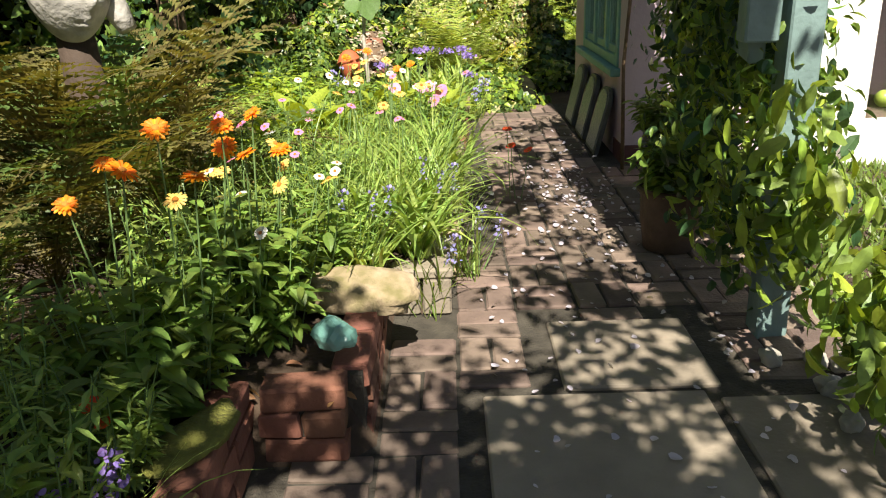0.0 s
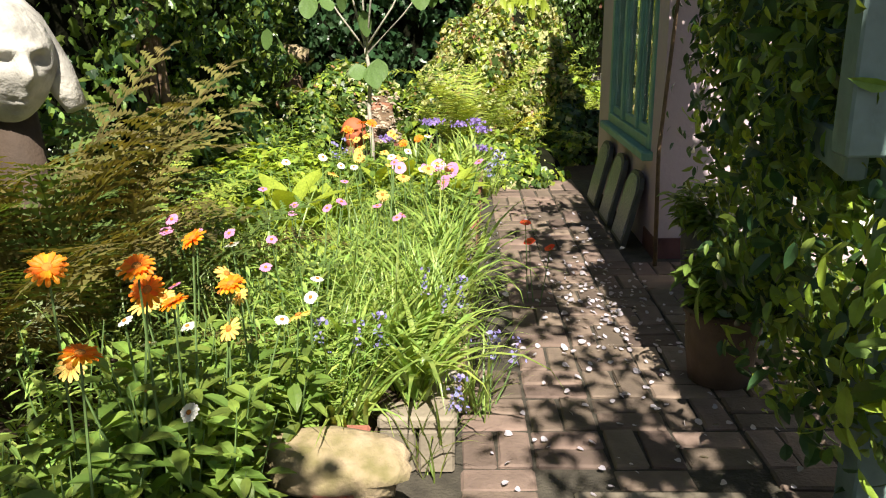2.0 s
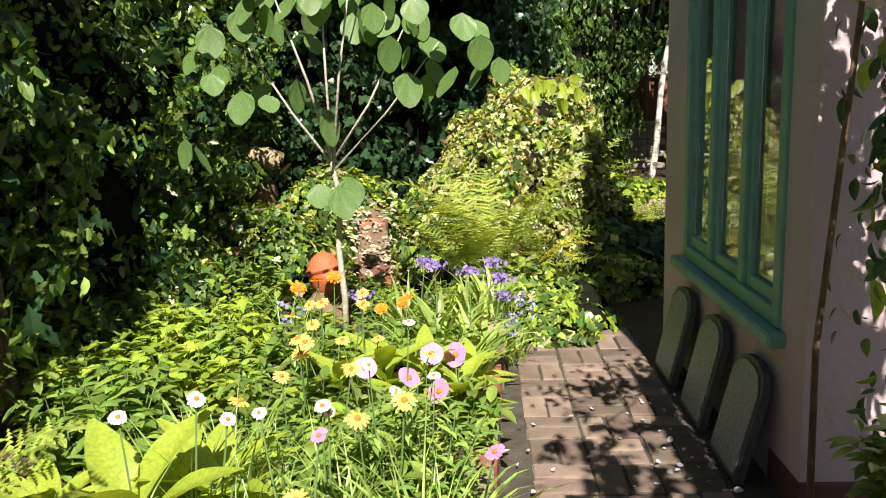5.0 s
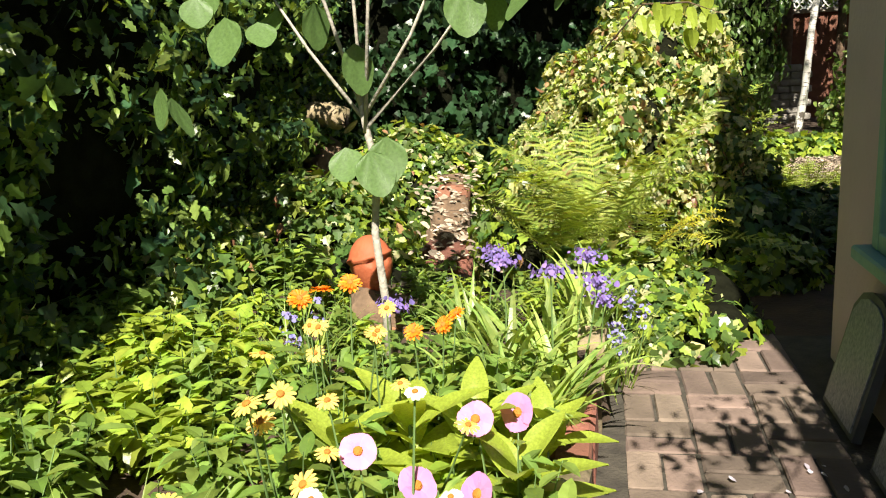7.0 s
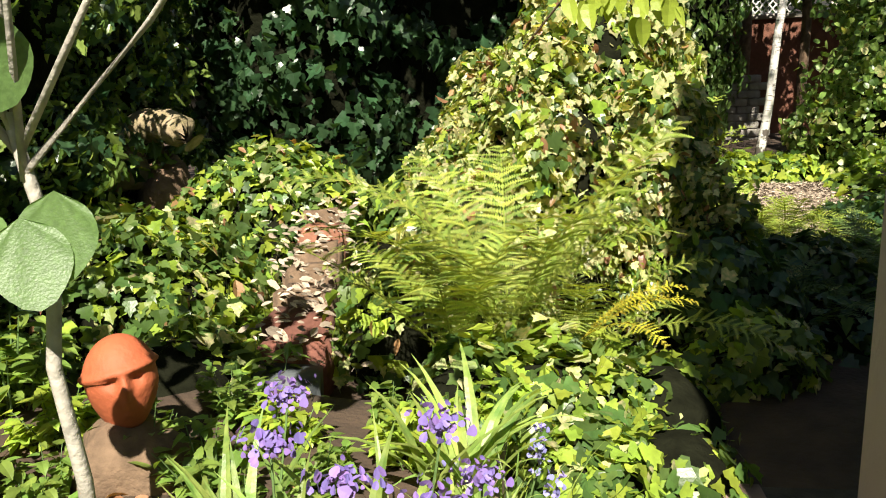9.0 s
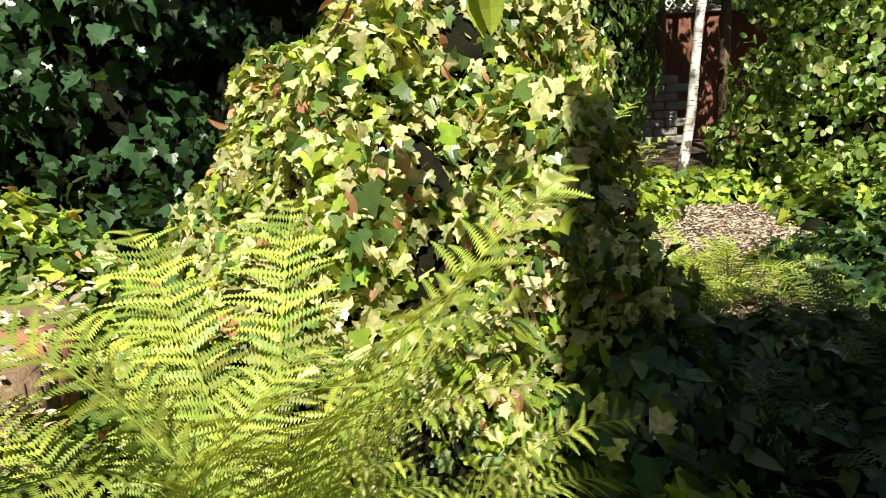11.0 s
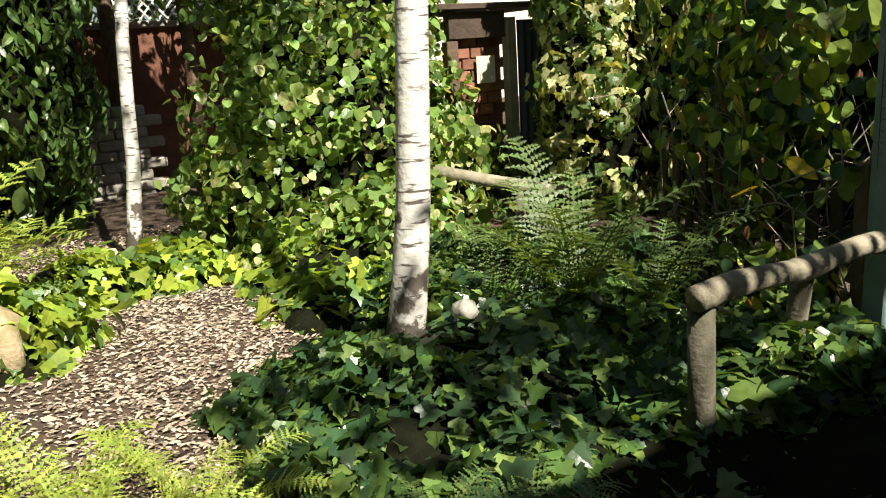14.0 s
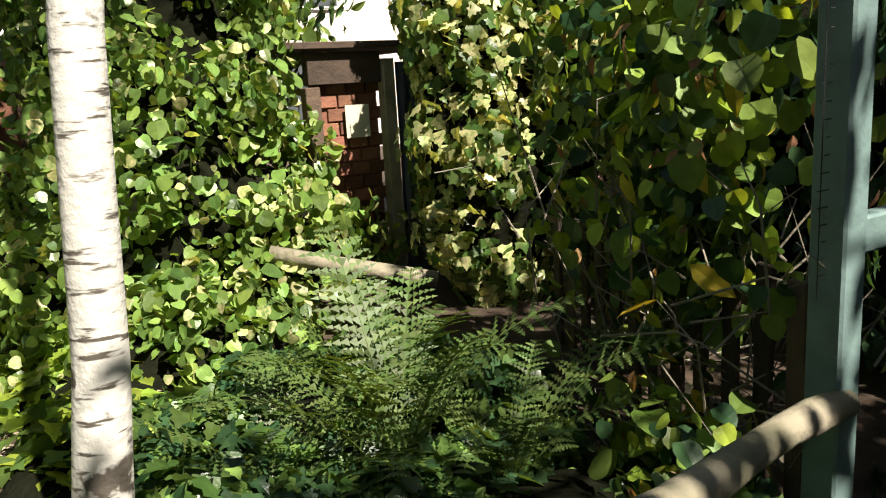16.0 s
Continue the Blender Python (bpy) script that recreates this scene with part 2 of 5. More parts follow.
# leaf outlines lie in x-y with the stalk at the origin and the tip towards +y; unit length
def outline_leaf(half, fold=0.12, droop=0.15):
    """A leaf from its half outline [(x, y)...], folded on its midrib."""
    ys = [y for _, y in half]
    V = [(0, y, -droop * y * y) for y in ys]
    F = []
    n = len(half)
    for s in (1, -1):
        o = len(V)
        V += [(s * x, y, fold * x - droop * y * y) for x, y in half]
        for i in range(n - 1):
            q = (i, o + i, o + i + 1, i + 1)
            F.append(q if s > 0 else q[::-1])
    return np.array(V, float), F


IVY = outline_leaf([(0.02, 0.0), (0.42, -0.06), (0.52, 0.16), (0.30, 0.34), (0.40, 0.56), (0.17, 0.68), (0.0, 1.0)])
OVAL = outline_leaf([(0.01, 0.0), (0.18, 0.2), (0.23, 0.45), (0.16, 0.75), (0.0, 1.0)], 0.35, 0.25)
BROAD = outline_leaf([(0.03, 0.0), (0.15, 0.18), (0.21, 0.5), (0.15, 0.8), (0.0, 1.0)], 0.3, 0.35)
ROUND = outline_leaf([(0.02, 0.0), (0.36, -0.04), (0.50, 0.22), (0.46, 0.52), (0.26, 0.82), (0.0, 1.0)], 0.16, 0.12)
HOLLY = outline_leaf([(0.02, 0.0), (0.22, 0.1), (0.15, 0.3), (0.28, 0.42), (0.15, 0.58), (0.2, 0.75), (0.0, 1.0)], -0.3, 0.1)
SPRIG = outline_leaf([(0.05, 0.0), (0.14, 0.4), (0.0, 1.0)], 0.2, 0.2)
NETTLE = outline_leaf([(0.02, 0.0), (0.30, 0.08), (0.26, 0.22), (0.31, 0.34), (0.22, 0.55), (0.2, 0.68), (0.0, 1.0)], 0.25, 0.3)


def scatter(tmpl, P, Nrm, size, tip=(0, 0, -1), jit=0.5, r=rng):
    """Leaves at places P, facing Nrm, tips towards tip, as corners and faces."""
    V0, F0 = tmpl
    P, Nrm = np.asarray(P, float), np.asarray(Nrm, float)
    n = len(P)
    if n == 0:
        return [], []
    z = Nrm + r.normal(0, jit, (n, 3))
    z /= np.linalg.norm(z, axis=1)[:, None]
    y = np.asarray(tip, float) + r.normal(0, 0.45, (n, 3))
    y = y - (y * z).sum(1)[:, None] * z
    y /= np.linalg.norm(y, axis=1)[:, None] + 1e-9
    x = np.cross(y, z)
    s = (np.asarray(size) * np.exp(r.normal(0, 0.25, n)))[:, None, None]
    loc = V0[None] * s * np.stack([r.uniform(0.85, 1.15, n), np.ones(n), r.uniform(0.2, 1.6, n)], 1)[:, None, :]
    W = P[:, None] + loc[..., :1] * x[:, None] + loc[..., 1:2] * y[:, None] + loc[..., 2:] * z[:, None]
    k = len(V0)
    F = [tuple(i + j * k for i in f) for j in range(n) for f in F0]
    return W.reshape(-1, 3).tolist(), F


def wob(p, f=1.5, seed=0.0):
    return noise.noise(Vector((p[0] * f + seed, p[1] * f, p[2] * f)))


def blob_points(blobs, per_m2, depth=0.07, zmin=None, bumps=0.10, r=rng, keep=None):
    """Places and outward directions on the skin of a heap of ellipsoids (x, y, z, rx, ry, rz)."""
    P, N_ = [], []
    for i, (cx, cy, cz, rx, ry, rz) in enumerate(blobs):
        area = 4 * math.pi * (((rx * ry) ** 1.6 + (rx * rz) ** 1.6 + (ry * rz) ** 1.6) / 3) ** (1 / 1.6)
        n = int(area * per_m2)
        d = r.normal(0, 1, (n, 3))
        d /= np.linalg.norm(d, axis=1)[:, None]
        q = 1 + r.uniform(-1.0, 0.25, n) * depth / min(rx, ry, rz)
        pts = d * q[:, None] * np.array([rx, ry, rz]) + np.array([cx, cy, cz])
        nn = d / np.array([rx, ry, rz])
        nn /= np.linalg.norm(nn, axis=1)[:, None]
        ok = np.ones(n, bool)
        for j, (ax, ay, az, bx, by, bz) in enumerate(blobs):
            if j != i:
                e = (pts - np.array([ax, ay, az])) / np.array([bx, by, bz])
                ok &= (e * e).sum(1) > 0.80
        if zmin is not None:
            ok &= pts[:, 2] > zmin
        if keep is not None:
            ok &= np.array([keep(*p) for p in pts], bool)
        pts, nn = pts[ok], nn[ok]
        for p, m_ in zip(pts, nn):
            P.append(p + m_ * bumps * wob(p, 3.0) * 1.6)
            N_.append(m_)
    return np.array(P).reshape(-1, 3), np.array(N_).reshape(-1, 3)


# Shrunken dark ellipsoids that stand in for shade deep among the leaves.
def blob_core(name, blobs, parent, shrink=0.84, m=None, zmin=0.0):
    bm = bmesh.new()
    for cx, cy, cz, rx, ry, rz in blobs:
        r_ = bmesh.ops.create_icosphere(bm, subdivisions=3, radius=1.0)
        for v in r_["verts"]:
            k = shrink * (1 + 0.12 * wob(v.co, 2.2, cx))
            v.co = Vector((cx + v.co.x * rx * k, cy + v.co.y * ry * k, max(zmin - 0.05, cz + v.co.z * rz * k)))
    return part(name, from_bm(name, bm, m or M["core"], True), parent, "near-black inner mass, shade put into its colour")


def leafy(name, label, category, blobs, tmpl, m, size, per_m2, zmin=0.0, core=True, tip=(0, 0, -1), jit=0.5, extra=(), depth=0.07, shrink=0.84, kind="stuff", keep=None, bumps=0.10):
    """A mass of leaves over a heap of ellipsoids; extra: (material, outline, share, size) of other leaves in it."""
    root = thing(name, label, category, kind=kind)
    P, N_ = blob_points(blobs, per_m2, depth, zmin, keep=keep, bumps=bumps)
    pick = rng.random(len(P))
    lo = 0.0
    for em, et, share, es in extra:
        w = (pick >= lo) & (pick < lo + share)
        lo += share
        part("foliage", mesh_of("foliage", *scatter(et, P[w], N_[w], es, tip, jit), em), root)
    w = pick >= lo
    part("foliage", mesh_of("foliage", *scatter(tmpl, P[w], N_[w], size, tip, jit), m), root)
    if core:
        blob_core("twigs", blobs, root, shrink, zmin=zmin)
    return root


def smooth01(a, b, x):
    t = min(1.0, max(0.0, (x - a) / (b - a)))
    return t * t * (3 - 2 * t)


def bed_edge(y):
    """The x of the flower bed's edge beside the path."""
    if y < 1.7:
        return -0.60
    if y < 2.68:
        return -0.23
    return 0.0 + 0.045 * (y - 2.5)


def ground_z(x, y):
    if y < 6.75 and bed_edge(y) - 0.05 < x < 1.25:
        return -0.045
    if x <= bed_edge(y) - 0.05 and y < 6.9:
        return 0.16 + 0.12 * smooth01(0.3, 2.0, -x) + 0.025 * wob((x, y, 0), 3)
    if x >= 1.25 and y < 4.7:
        return -0.03
    return -0.03 + 0.13 * smooth01(6.75, 9.5, y) + 0.02 * wob((x, y, 1), 2.5)

# ---- ground, path, house ----
def axis(fine_lo, fine_hi, step, far):
    a = list(np.arange(fine_lo, fine_hi + 1e-6, step))
    out, d = [], step
    lo, hi = a[0], a[-1]
    left, right = [], []
    while lo > -far:
        d *= 1.6
        lo -= d
        left.append(lo)
    d = step
    while hi < far:
        d *= 1.6
        hi += d
        right.append(hi)
    return left[::-1] + a + right


gx, gy = axis(-3.0, 6.0, 0.1, 900), axis(-1.0, 14.0, 0.1, 900)
GV = [(x, y, ground_z(x, y)) for y in gy for x in gx]
nx = len(gx)
GF = [(j * nx + i, j * nx + i + 1, (j + 1) * nx + i + 1, (j + 1) * nx + i) for j in range(len(gy) - 1) for i in range(nx - 1)]
thing("ground", "dark crumbly garden soil under the plants", "ground", me=mesh_of("ground", GV, GF, M["soil"], True), kind="structure")

# the house: pink rendered end with a green-framed window, white glazed door to the lawn
HX, HY0, HY1, HH = 1.03, 4.66, 6.5, 2.75
WY0, WY1, WZ0, WZ1 = 4.86, 6.08, 0.53, 1.95
wall = thing("wall_west", "pink rendered wall with a green-framed window", "wall", kind="structure")
bm = bmesh.new()
T = 0.16
for lo, hi in (((HX, HY0, -0.1), (HX + T, WY0, HH)), ((HX, WY1, -0.1), (HX + T, HY1, HH)), ((HX, WY0, -0.1), (HX + T, WY1, WZ0)), ((HX, WY0, WZ1), (HX + T, WY1, HH))):
    box_bm(lo, hi, 0, bm)
bmesh.ops.remove_doubles(bm, verts=bm.verts, dist=0.001)
wall_ob = part("render_coat", from_bm("render_coat", bm, M["pink"]), wall)
south = thing("wall_south", "sunlit pink and white wall beside the lawn", "wall", kind="structure")
DX0, DX1, DZ1 = 2.36, 3.3, 2.1
bm = bmesh.new()
for lo, hi in (((HX + T, HY0 + 0.002, -0.1), (1.95, HY0 + T, HH)), ((1.95, HY0 - 0.01, 0.02), (DX0, HY0 + T, HH)), ((DX1, HY0, -0.1), (6.0, HY0 + T, HH)), ((DX0, HY0, DZ1), (DX1, HY0 + T, HH)), ((DX0, HY0, -0.1), (DX1, HY0 + T, 0.12))):
    box_bm(lo, hi, 0, bm)
me = from_bm("render_coat", bm, [M["pink"], M["white"]])
for p in me.polygons:
    if p.center.x > 1.95:
        p.material_index = 1
part("render_coat", me, south)
box("plinth", (1.95, HY0 - 0.06, -0.1), (6.0, HY0 - 0.012, 0.03), M["pink"], 0.004, south, "low pink step along the wall")
box("maroon_band", (HX - 0.006, HY0 - 0.01, -0.06), (HX + 0.30, HY0 + 0.25, 0.10), M["maroon"], 0.004, wall, "dark maroon painted foot of the wall")
north = thing("wall_north", "plain pink rear wall of the house", "wall", kind="structure")
part("render_coat", from_bm("render_coat", box_bm((HX + T, HY1 - T, -0.1), (6.0, HY1, HH)), M["pink"]), north)
thing("floor", "dark floor inside the house", "floor", me=from_bm("floor", box_bm((HX + T, HY0 + T, 0.0), (6.0, HY1 - T, 0.05)), M["wood_dark"]), kind="structure")
thing("ceiling", "plain ceiling inside the house", "ceiling", me=from_bm("ceiling", box_bm((HX + T, HY0 + T, 2.5), (6.0, HY1 - T, 2.6)), M["white"]), kind="structure")
thing("wall_east", "plain end wall of the house", "wall", me=from_bm("wall_east", box_bm((6.0, HY0, -0.1), (6.15, HY1, HH)), M["pink"]), kind="structure")
# roof profile, out of view; the west rise only lengthens the cast shadow
ROOF_FOR_SHADOW = [(HX - 0.02, HH + 0.002), (6.3, HH + 0.002), (6.3, HH + 0.12), (2.4, HH + 0.14), (HX - 0.02, HH + 0.50)]
thing("roof", "unseen tiled house roof, west end raised to fit its shadow", "roof", me=mesh_of("roof", [(x, y, z) for y in (HY0 - 0.05, HY1 + 0.05) for x, z in ROOF_FOR_SHADOW], [(0, 1, 2, 3, 4), (9, 8, 7, 6, 5)] + [(k, 5 + k, 5 + (k + 1) % 5, (k + 1) % 5) for k in range(5)], M["roof"]), kind="structure")

win = thing("window_1", "teal-green painted casement window with a deep sill", "window", kind="structure")
fx = HX - 0.012
box("window_frame", (fx, WY0, WZ0), (fx + 0.10, WY0 + 0.06, WZ1), M["teal"], 0.004, win)
box("window_frame", (fx, WY1 - 0.06, WZ0), (fx + 0.10, WY1, WZ1), M["teal"], 0.004, win)
box("window_frame", (fx, WY0 + 0.061, WZ1 - 0.06), (fx + 0.10, WY1 - 0.061, WZ1), M["teal"], 0.004, win)
box("window_frame", (fx, WY0 + 0.061, WZ0), (fx + 0.10, WY1 - 0.061, WZ0 + 0.06), M["teal"], 0.004, win)
for k in (1, 2):
    c = WY0 + (WY1 - WY0) * k / 3
    box("mullion", (fx + 0.004, c - 0.03, WZ0 + 0.061), (fx + 0.09, c + 0.03, WZ1 - 0.061), M["teal"], 0.006, win)
for k in range(3):
    a, b = WY0 + (WY1 - WY0) * k / 3 + 0.035, WY0 + (WY1 - WY0) * (k + 1) / 3 - 0.035
    for lo, hi in (((a, WZ0 + .062), (a + .035, WZ1 - .062)), ((b - .035, WZ0 + .062), (b, WZ1 - .062)), ((a + .036, WZ0 + .062), (b - .036, WZ0 + .11)), ((a + .036, WZ1 - .11), (b - .036, WZ1 - .062))):
        box("sash", (fx + 0.02, lo[0], lo[1]), (fx + 0.055, hi[0], hi[1]), M["teal"], 0.003, win)
    g = box("pane", (fx + 0.036, a + .036, WZ0 + .11), (fx + 0.042, b - .036, WZ1 - .11), M["glass"], 0, win, "clear glass pane")
    g.visible_shadow = False
box("window_sill", (HX - 0.06, WY0 - 0.05, WZ0 - 0.05), (HX + 0.01, WY1 + 0.05, WZ0 - 0.002), M["teal"], 0.008, win, "teal painted wooden sill")

door = thing("door_1", "white painted glazed door in the sunlit wall", "door", kind="structure")
for lo, hi in (((DX0, 0.12), (DX0 + .1, DZ1)), ((DX1 - .1, 0.12), (DX1, DZ1)), ((DX0 + .101, 0.12), (DX1 - .101, 0.2)), ((DX0 + .101, DZ1 - .1), (DX1 - .101, DZ1))):
    box("door_frame", (lo[0], HY0 + 0.02, lo[1]), (hi[0], HY0 + 0.08, hi[1]), M["white"], 0.005, door)
g = box("pane", (DX0 + .101, HY0 + 0.045, 0.2), (DX1 - .101, HY0 + 0.052, DZ1 - .1), M["glass"], 0, door, "clear glass pane")
g.visible_shadow = False
box("threshold", (DX0 - 0.1, HY0 - 0.16, -0.03), (DX1 + 0.1, HY0 - 0.062, 0.09), M["white"], 0.006, door, "white painted door step")

# slates and mosaic boards leaning on the house wall
def leaning(y, w, h, lean, m, name, label, cat):
    ob = thing(name, label, cat, pose(HX - 0.012 - lean, y, 0.002, 0, math.degrees(math.atan2(lean, h)), 0), group="boards leaning on the pink wall")
    prof = [(-w / 2, 0), (w / 2, 0), (w / 2, h * 0.82), (w * 0.36, h * 0.95), (w * 0.15, h), (-w * 0.15, h), (-w * 0.36, h * 0.95), (-w / 2, h * 0.82)]
    V = [(d, a, b) for d in (-0.028, 0.0) for a, b in prof]
    n = len(prof)
    F = [tuple(range(n))[::-1], tuple(range(n, 2 * n))] + [(i, (i + 1) % n, n + (i + 1) % n, n + i) for i in range(n)]
    part("slab", mesh_of("slab", V, F, M["slate"]), ob)
    V2 = [(-0.032 + 0.0 * d, a * 0.86, 0.02 + b * 0.9) for d in (0,) for a, b in prof]
    V2 = [(-0.034, a * 0.86, 0.02 + b * 0.9) for a, b in prof] + [(-0.029, a * 0.86, 0.02 + b * 0.9) for a, b in prof]
    part("face", mesh_of("face", V2, F, m), ob, "speckled mosaic face")


for y, w, h in ((4.98, 0.30, 0.40), (5.42, 0.30, 0.42), (5.9, 0.32, 0.42)):
    leaning(y, w, h, 0.10, M["mosaic"], "mosaic_slab", "dark round-topped mosaic slab leaning on the pink wall", "garden slab")

# ---- hedges, ivy and woodland masses ----
leafy("hedge", "tall dark hedge of holly and ivy along the garden edge", "hedge",
      [(-2.35, 1.2, 1.2, 0.7, 1.1, 1.9), (-2.5, 3.0, 1.2, 0.7, 1.0, 1.9), (-2.15, 4.6, 1.3, 0.65, 1.0, 2.0), (-2.25, 6.2, 1.3, 0.75, 1.0, 2.1),
       (-2.3, 7.6, 1.5, 0.7, 0.9, 1.9), (-2.5, 8.8, 1.4, 0.8, 0.8, 1.8)],
      HOLLY, M["holly"], 0.06, 1700, 0.1, extra=((M["ivy_dark"], IVY, 0.32, 0.055), (M["bush"], OVAL, 0.16, 0.05)), bumps=0.3, depth=0.18, jit=0.95, tip=(0.3, -0.4, -0.4))
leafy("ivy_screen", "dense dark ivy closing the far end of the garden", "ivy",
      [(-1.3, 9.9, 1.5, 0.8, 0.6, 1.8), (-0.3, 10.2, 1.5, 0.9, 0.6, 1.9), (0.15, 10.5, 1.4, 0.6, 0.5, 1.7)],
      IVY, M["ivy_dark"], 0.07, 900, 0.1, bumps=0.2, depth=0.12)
leafy("ivy_mound", "sunlit variegated ivy heaped over an old wall", "ivy",
      [(0.30, 8.25, 0.5, 0.45, 0.35, 0.66), (0.68, 8.25, 0.3, 0.36, 0.40, 0.74), (0.05, 8.4, 0.6, 0.30, 0.3, 0.5), (0.45, 7.82, 0.05, 0.30, 0.34, 0.5), (0.45, 8.5, 1.05, 0.42, 0.3, 0.42), (0.0, 7.95, 0.2, 0.35, 0.35, 0.5)],
      IVY, M["ivy_pale"], 0.041, 5600, 0.02, extra=((M["ivy"], IVY, 0.22, 0.046), (M["lime"], IVY, 0.18, 0.046), (M["ivy_dry"], OVAL, 0.05, 0.05)), bumps=0.16, depth=0.12, jit=0.75, shrink=0.78)
leafy("ivy_bank", "low bright ivy spilling onto the brick path", "ivy",
      [(0.30, 7.0, 0.02, 0.34, 0.30, 0.26), (0.60, 7.08, 0.0, 0.28, 0.26, 0.22), (0.92, 7.5, 0.0, 0.25, 0.2, 0.18), (0.05, 6.85, 0.05, 0.25, 0.25, 0.26), (0.40, 6.62, -0.02, 0.24, 0.24, 0.2), (0.65, 6.78, -0.02, 0.18, 0.2, 0.16)],
      IVY, M["lime"], 0.05, 2300, 0.0, extra=((M["ivy"], IVY, 0.45, 0.055), (M["ivy_pale"], IVY, 0.1, 0.05)))
leafy("ivy_cover", "dark ivy ground cover round the birch", "ivy",
      [(2.75, 9.55, 0.02, 0.85, 0.75, 0.28), (3.4, 9.2, 0.0, 0.7, 0.7, 0.26), (2.5, 9.0, 0.0, 0.55, 0.45, 0.2), (3.4, 10.2, 0.0, 0.8, 0.8, 0.32), (2.7, 8.5, 0.0, 0.45, 0.3, 0.16), (3.3, 8.5, 0.0, 0.5, 0.4, 0.2), (3.75, 8.45, 0.0, 0.5, 0.45, 0.2), (3.3, 8.1, 0.0, 0.4, 0.3, 0.15), (2.95, 8.95, 0.0, 0.5, 0.4, 0.22)],
      IVY, M["ivy_dark"], 0.052, 3100, 0.03, extra=((M["ivy"], IVY, 0.42, 0.054), (M["bush"], IVY, 0.10, 0.05)), jit=0.65, tip=(0, -0.6, -0.4))
leafy("laurel_bush", "sunlit leafy shrub beside the mulch path", "shrub",
      [(3.3, 12.0, 0.6, 0.75, 0.5, 0.75), (3.75, 11.9, 0.4, 0.6, 0.5, 0.6), (3.0, 12.0, 0.35, 0.55, 0.5, 0.45), (3.5, 12.4, 1.3, 0.7, 0.5, 0.9), (3.2, 11.3, 0.1, 0.6, 0.4, 0.25)],
      ROUND, M["bush"], 0.05, 1500, 0.05, extra=((M["ivy"], ROUND, 0.25, 0.05), (M["ivy_pale"], ROUND, 0.16, 0.05)), bumps=0.3, depth=0.22, jit=0.9, shrink=0.7)
leafy("ivy_wall", "pale sunlit ivy climbing over the fence beside the shed", "ivy",
      [(4.75, 11.2, 1.0, 0.45, 0.3, 1.1), (5.3, 10.9, 1.2, 0.5, 0.4, 1.2), (5.0, 11.3, 2.0, 0.6, 0.4, 0.7)],
      IVY, M["ivy_pale"], 0.06, 1200, 0.05, extra=((M["ivy"], IVY, 0.5, 0.06),))
leafy("woodland_hedge", "leafy dark trees and shrubs behind the mulch path", "shrub",
      [(0.6, 12.6, 1.0, 0.9, 0.6, 1.4), (1.4, 13.6, 1.5, 0.9, 0.6, 1.7)],
      OVAL, M["ivy"], 0.08, 900, 0.05, bumps=0.2)
leafy("tree_ivy", "large glossy ivy leaves over an old stump", "ivy",
      [(1.02, 10.15, 0.36, 0.24, 0.24, 0.36), (0.7, 10.0, 0.4, 0.28, 0.25, 0.4)],
      IVY, M["holly"], 0.085, 620, 0.05, extra=((M["bush"], IVY, 0.3, 0.085),), depth=0.12, jit=0.6, shrink=0.6)
leafy("ivy_rise", "mixed ivy and ground cover on the rise behind the bed", "ivy",
      [(-1.45, 7.6, 0.15, 0.55, 0.6, 0.42), (-1.1, 8.5, 0.25, 0.6, 0.5, 0.5), (-1.7, 6.6, 0.15, 0.5, 0.6, 0.4), (-0.35, 8.6, 0.2, 0.3, 0.5, 0.4), (-0.3, 7.6, 0.1, 0.22, 0.4, 0.28), (-1.0, 7.0, 0.1, 0.35, 0.4, 0.2), (-1.9, 5.4, 0.2, 0.4, 0.7, 0.3)],
      IVY, M["ivy"], 0.055, 1700, 0.05, extra=((M["lime"], IVY, 0.3, 0.05), (M["ivy_pale"], IVY, 0.12, 0.05), (M["ivy_dry"], OVAL, 0.04, 0.06)))

# ---- plants: builders ----
def blade(length, width, bend, side=0.0, n=6, v=0.25):
    """One arching strap leaf from the origin, as corners and faces: rises along +z and falls over towards +y."""
    V, F = [], []
    a = math.radians(8)
    y = z = 0.0
    for i in range(n + 1):
        t = i / n
        w = width * (0.55 + 0.45 * math.sin(math.pi * min(1, t * 1.15 + 0.12))) * (1 - t ** 4)
        x = side * t * t * length
        V += [(x - w, y, z + v * w), (x, y, z), (x + w, y, z + v * w)]
        a += bend / n * (0.4 + 1.2 * t)
        y += math.sin(a) * length / n
        z += math.cos(a) * length / n
    for i in range(n):
        k = 3 * i
        F += [(k, k + 1, k + 4, k + 3), (k + 1, k + 2, k + 5, k + 4)]
    return V, F


def place(vf, m):
    return [m @ Vector(v) for v in vf[0]], vf[1]


def turned(az, at=(0, 0, 0), tilt=0.0, s=1.0):
    return Matrix.Translation(at) @ Matrix.Rotation(az, 4, "Z") @ Matrix.Rotation(tilt, 4, "X") @ Matrix.Scale(s, 4)


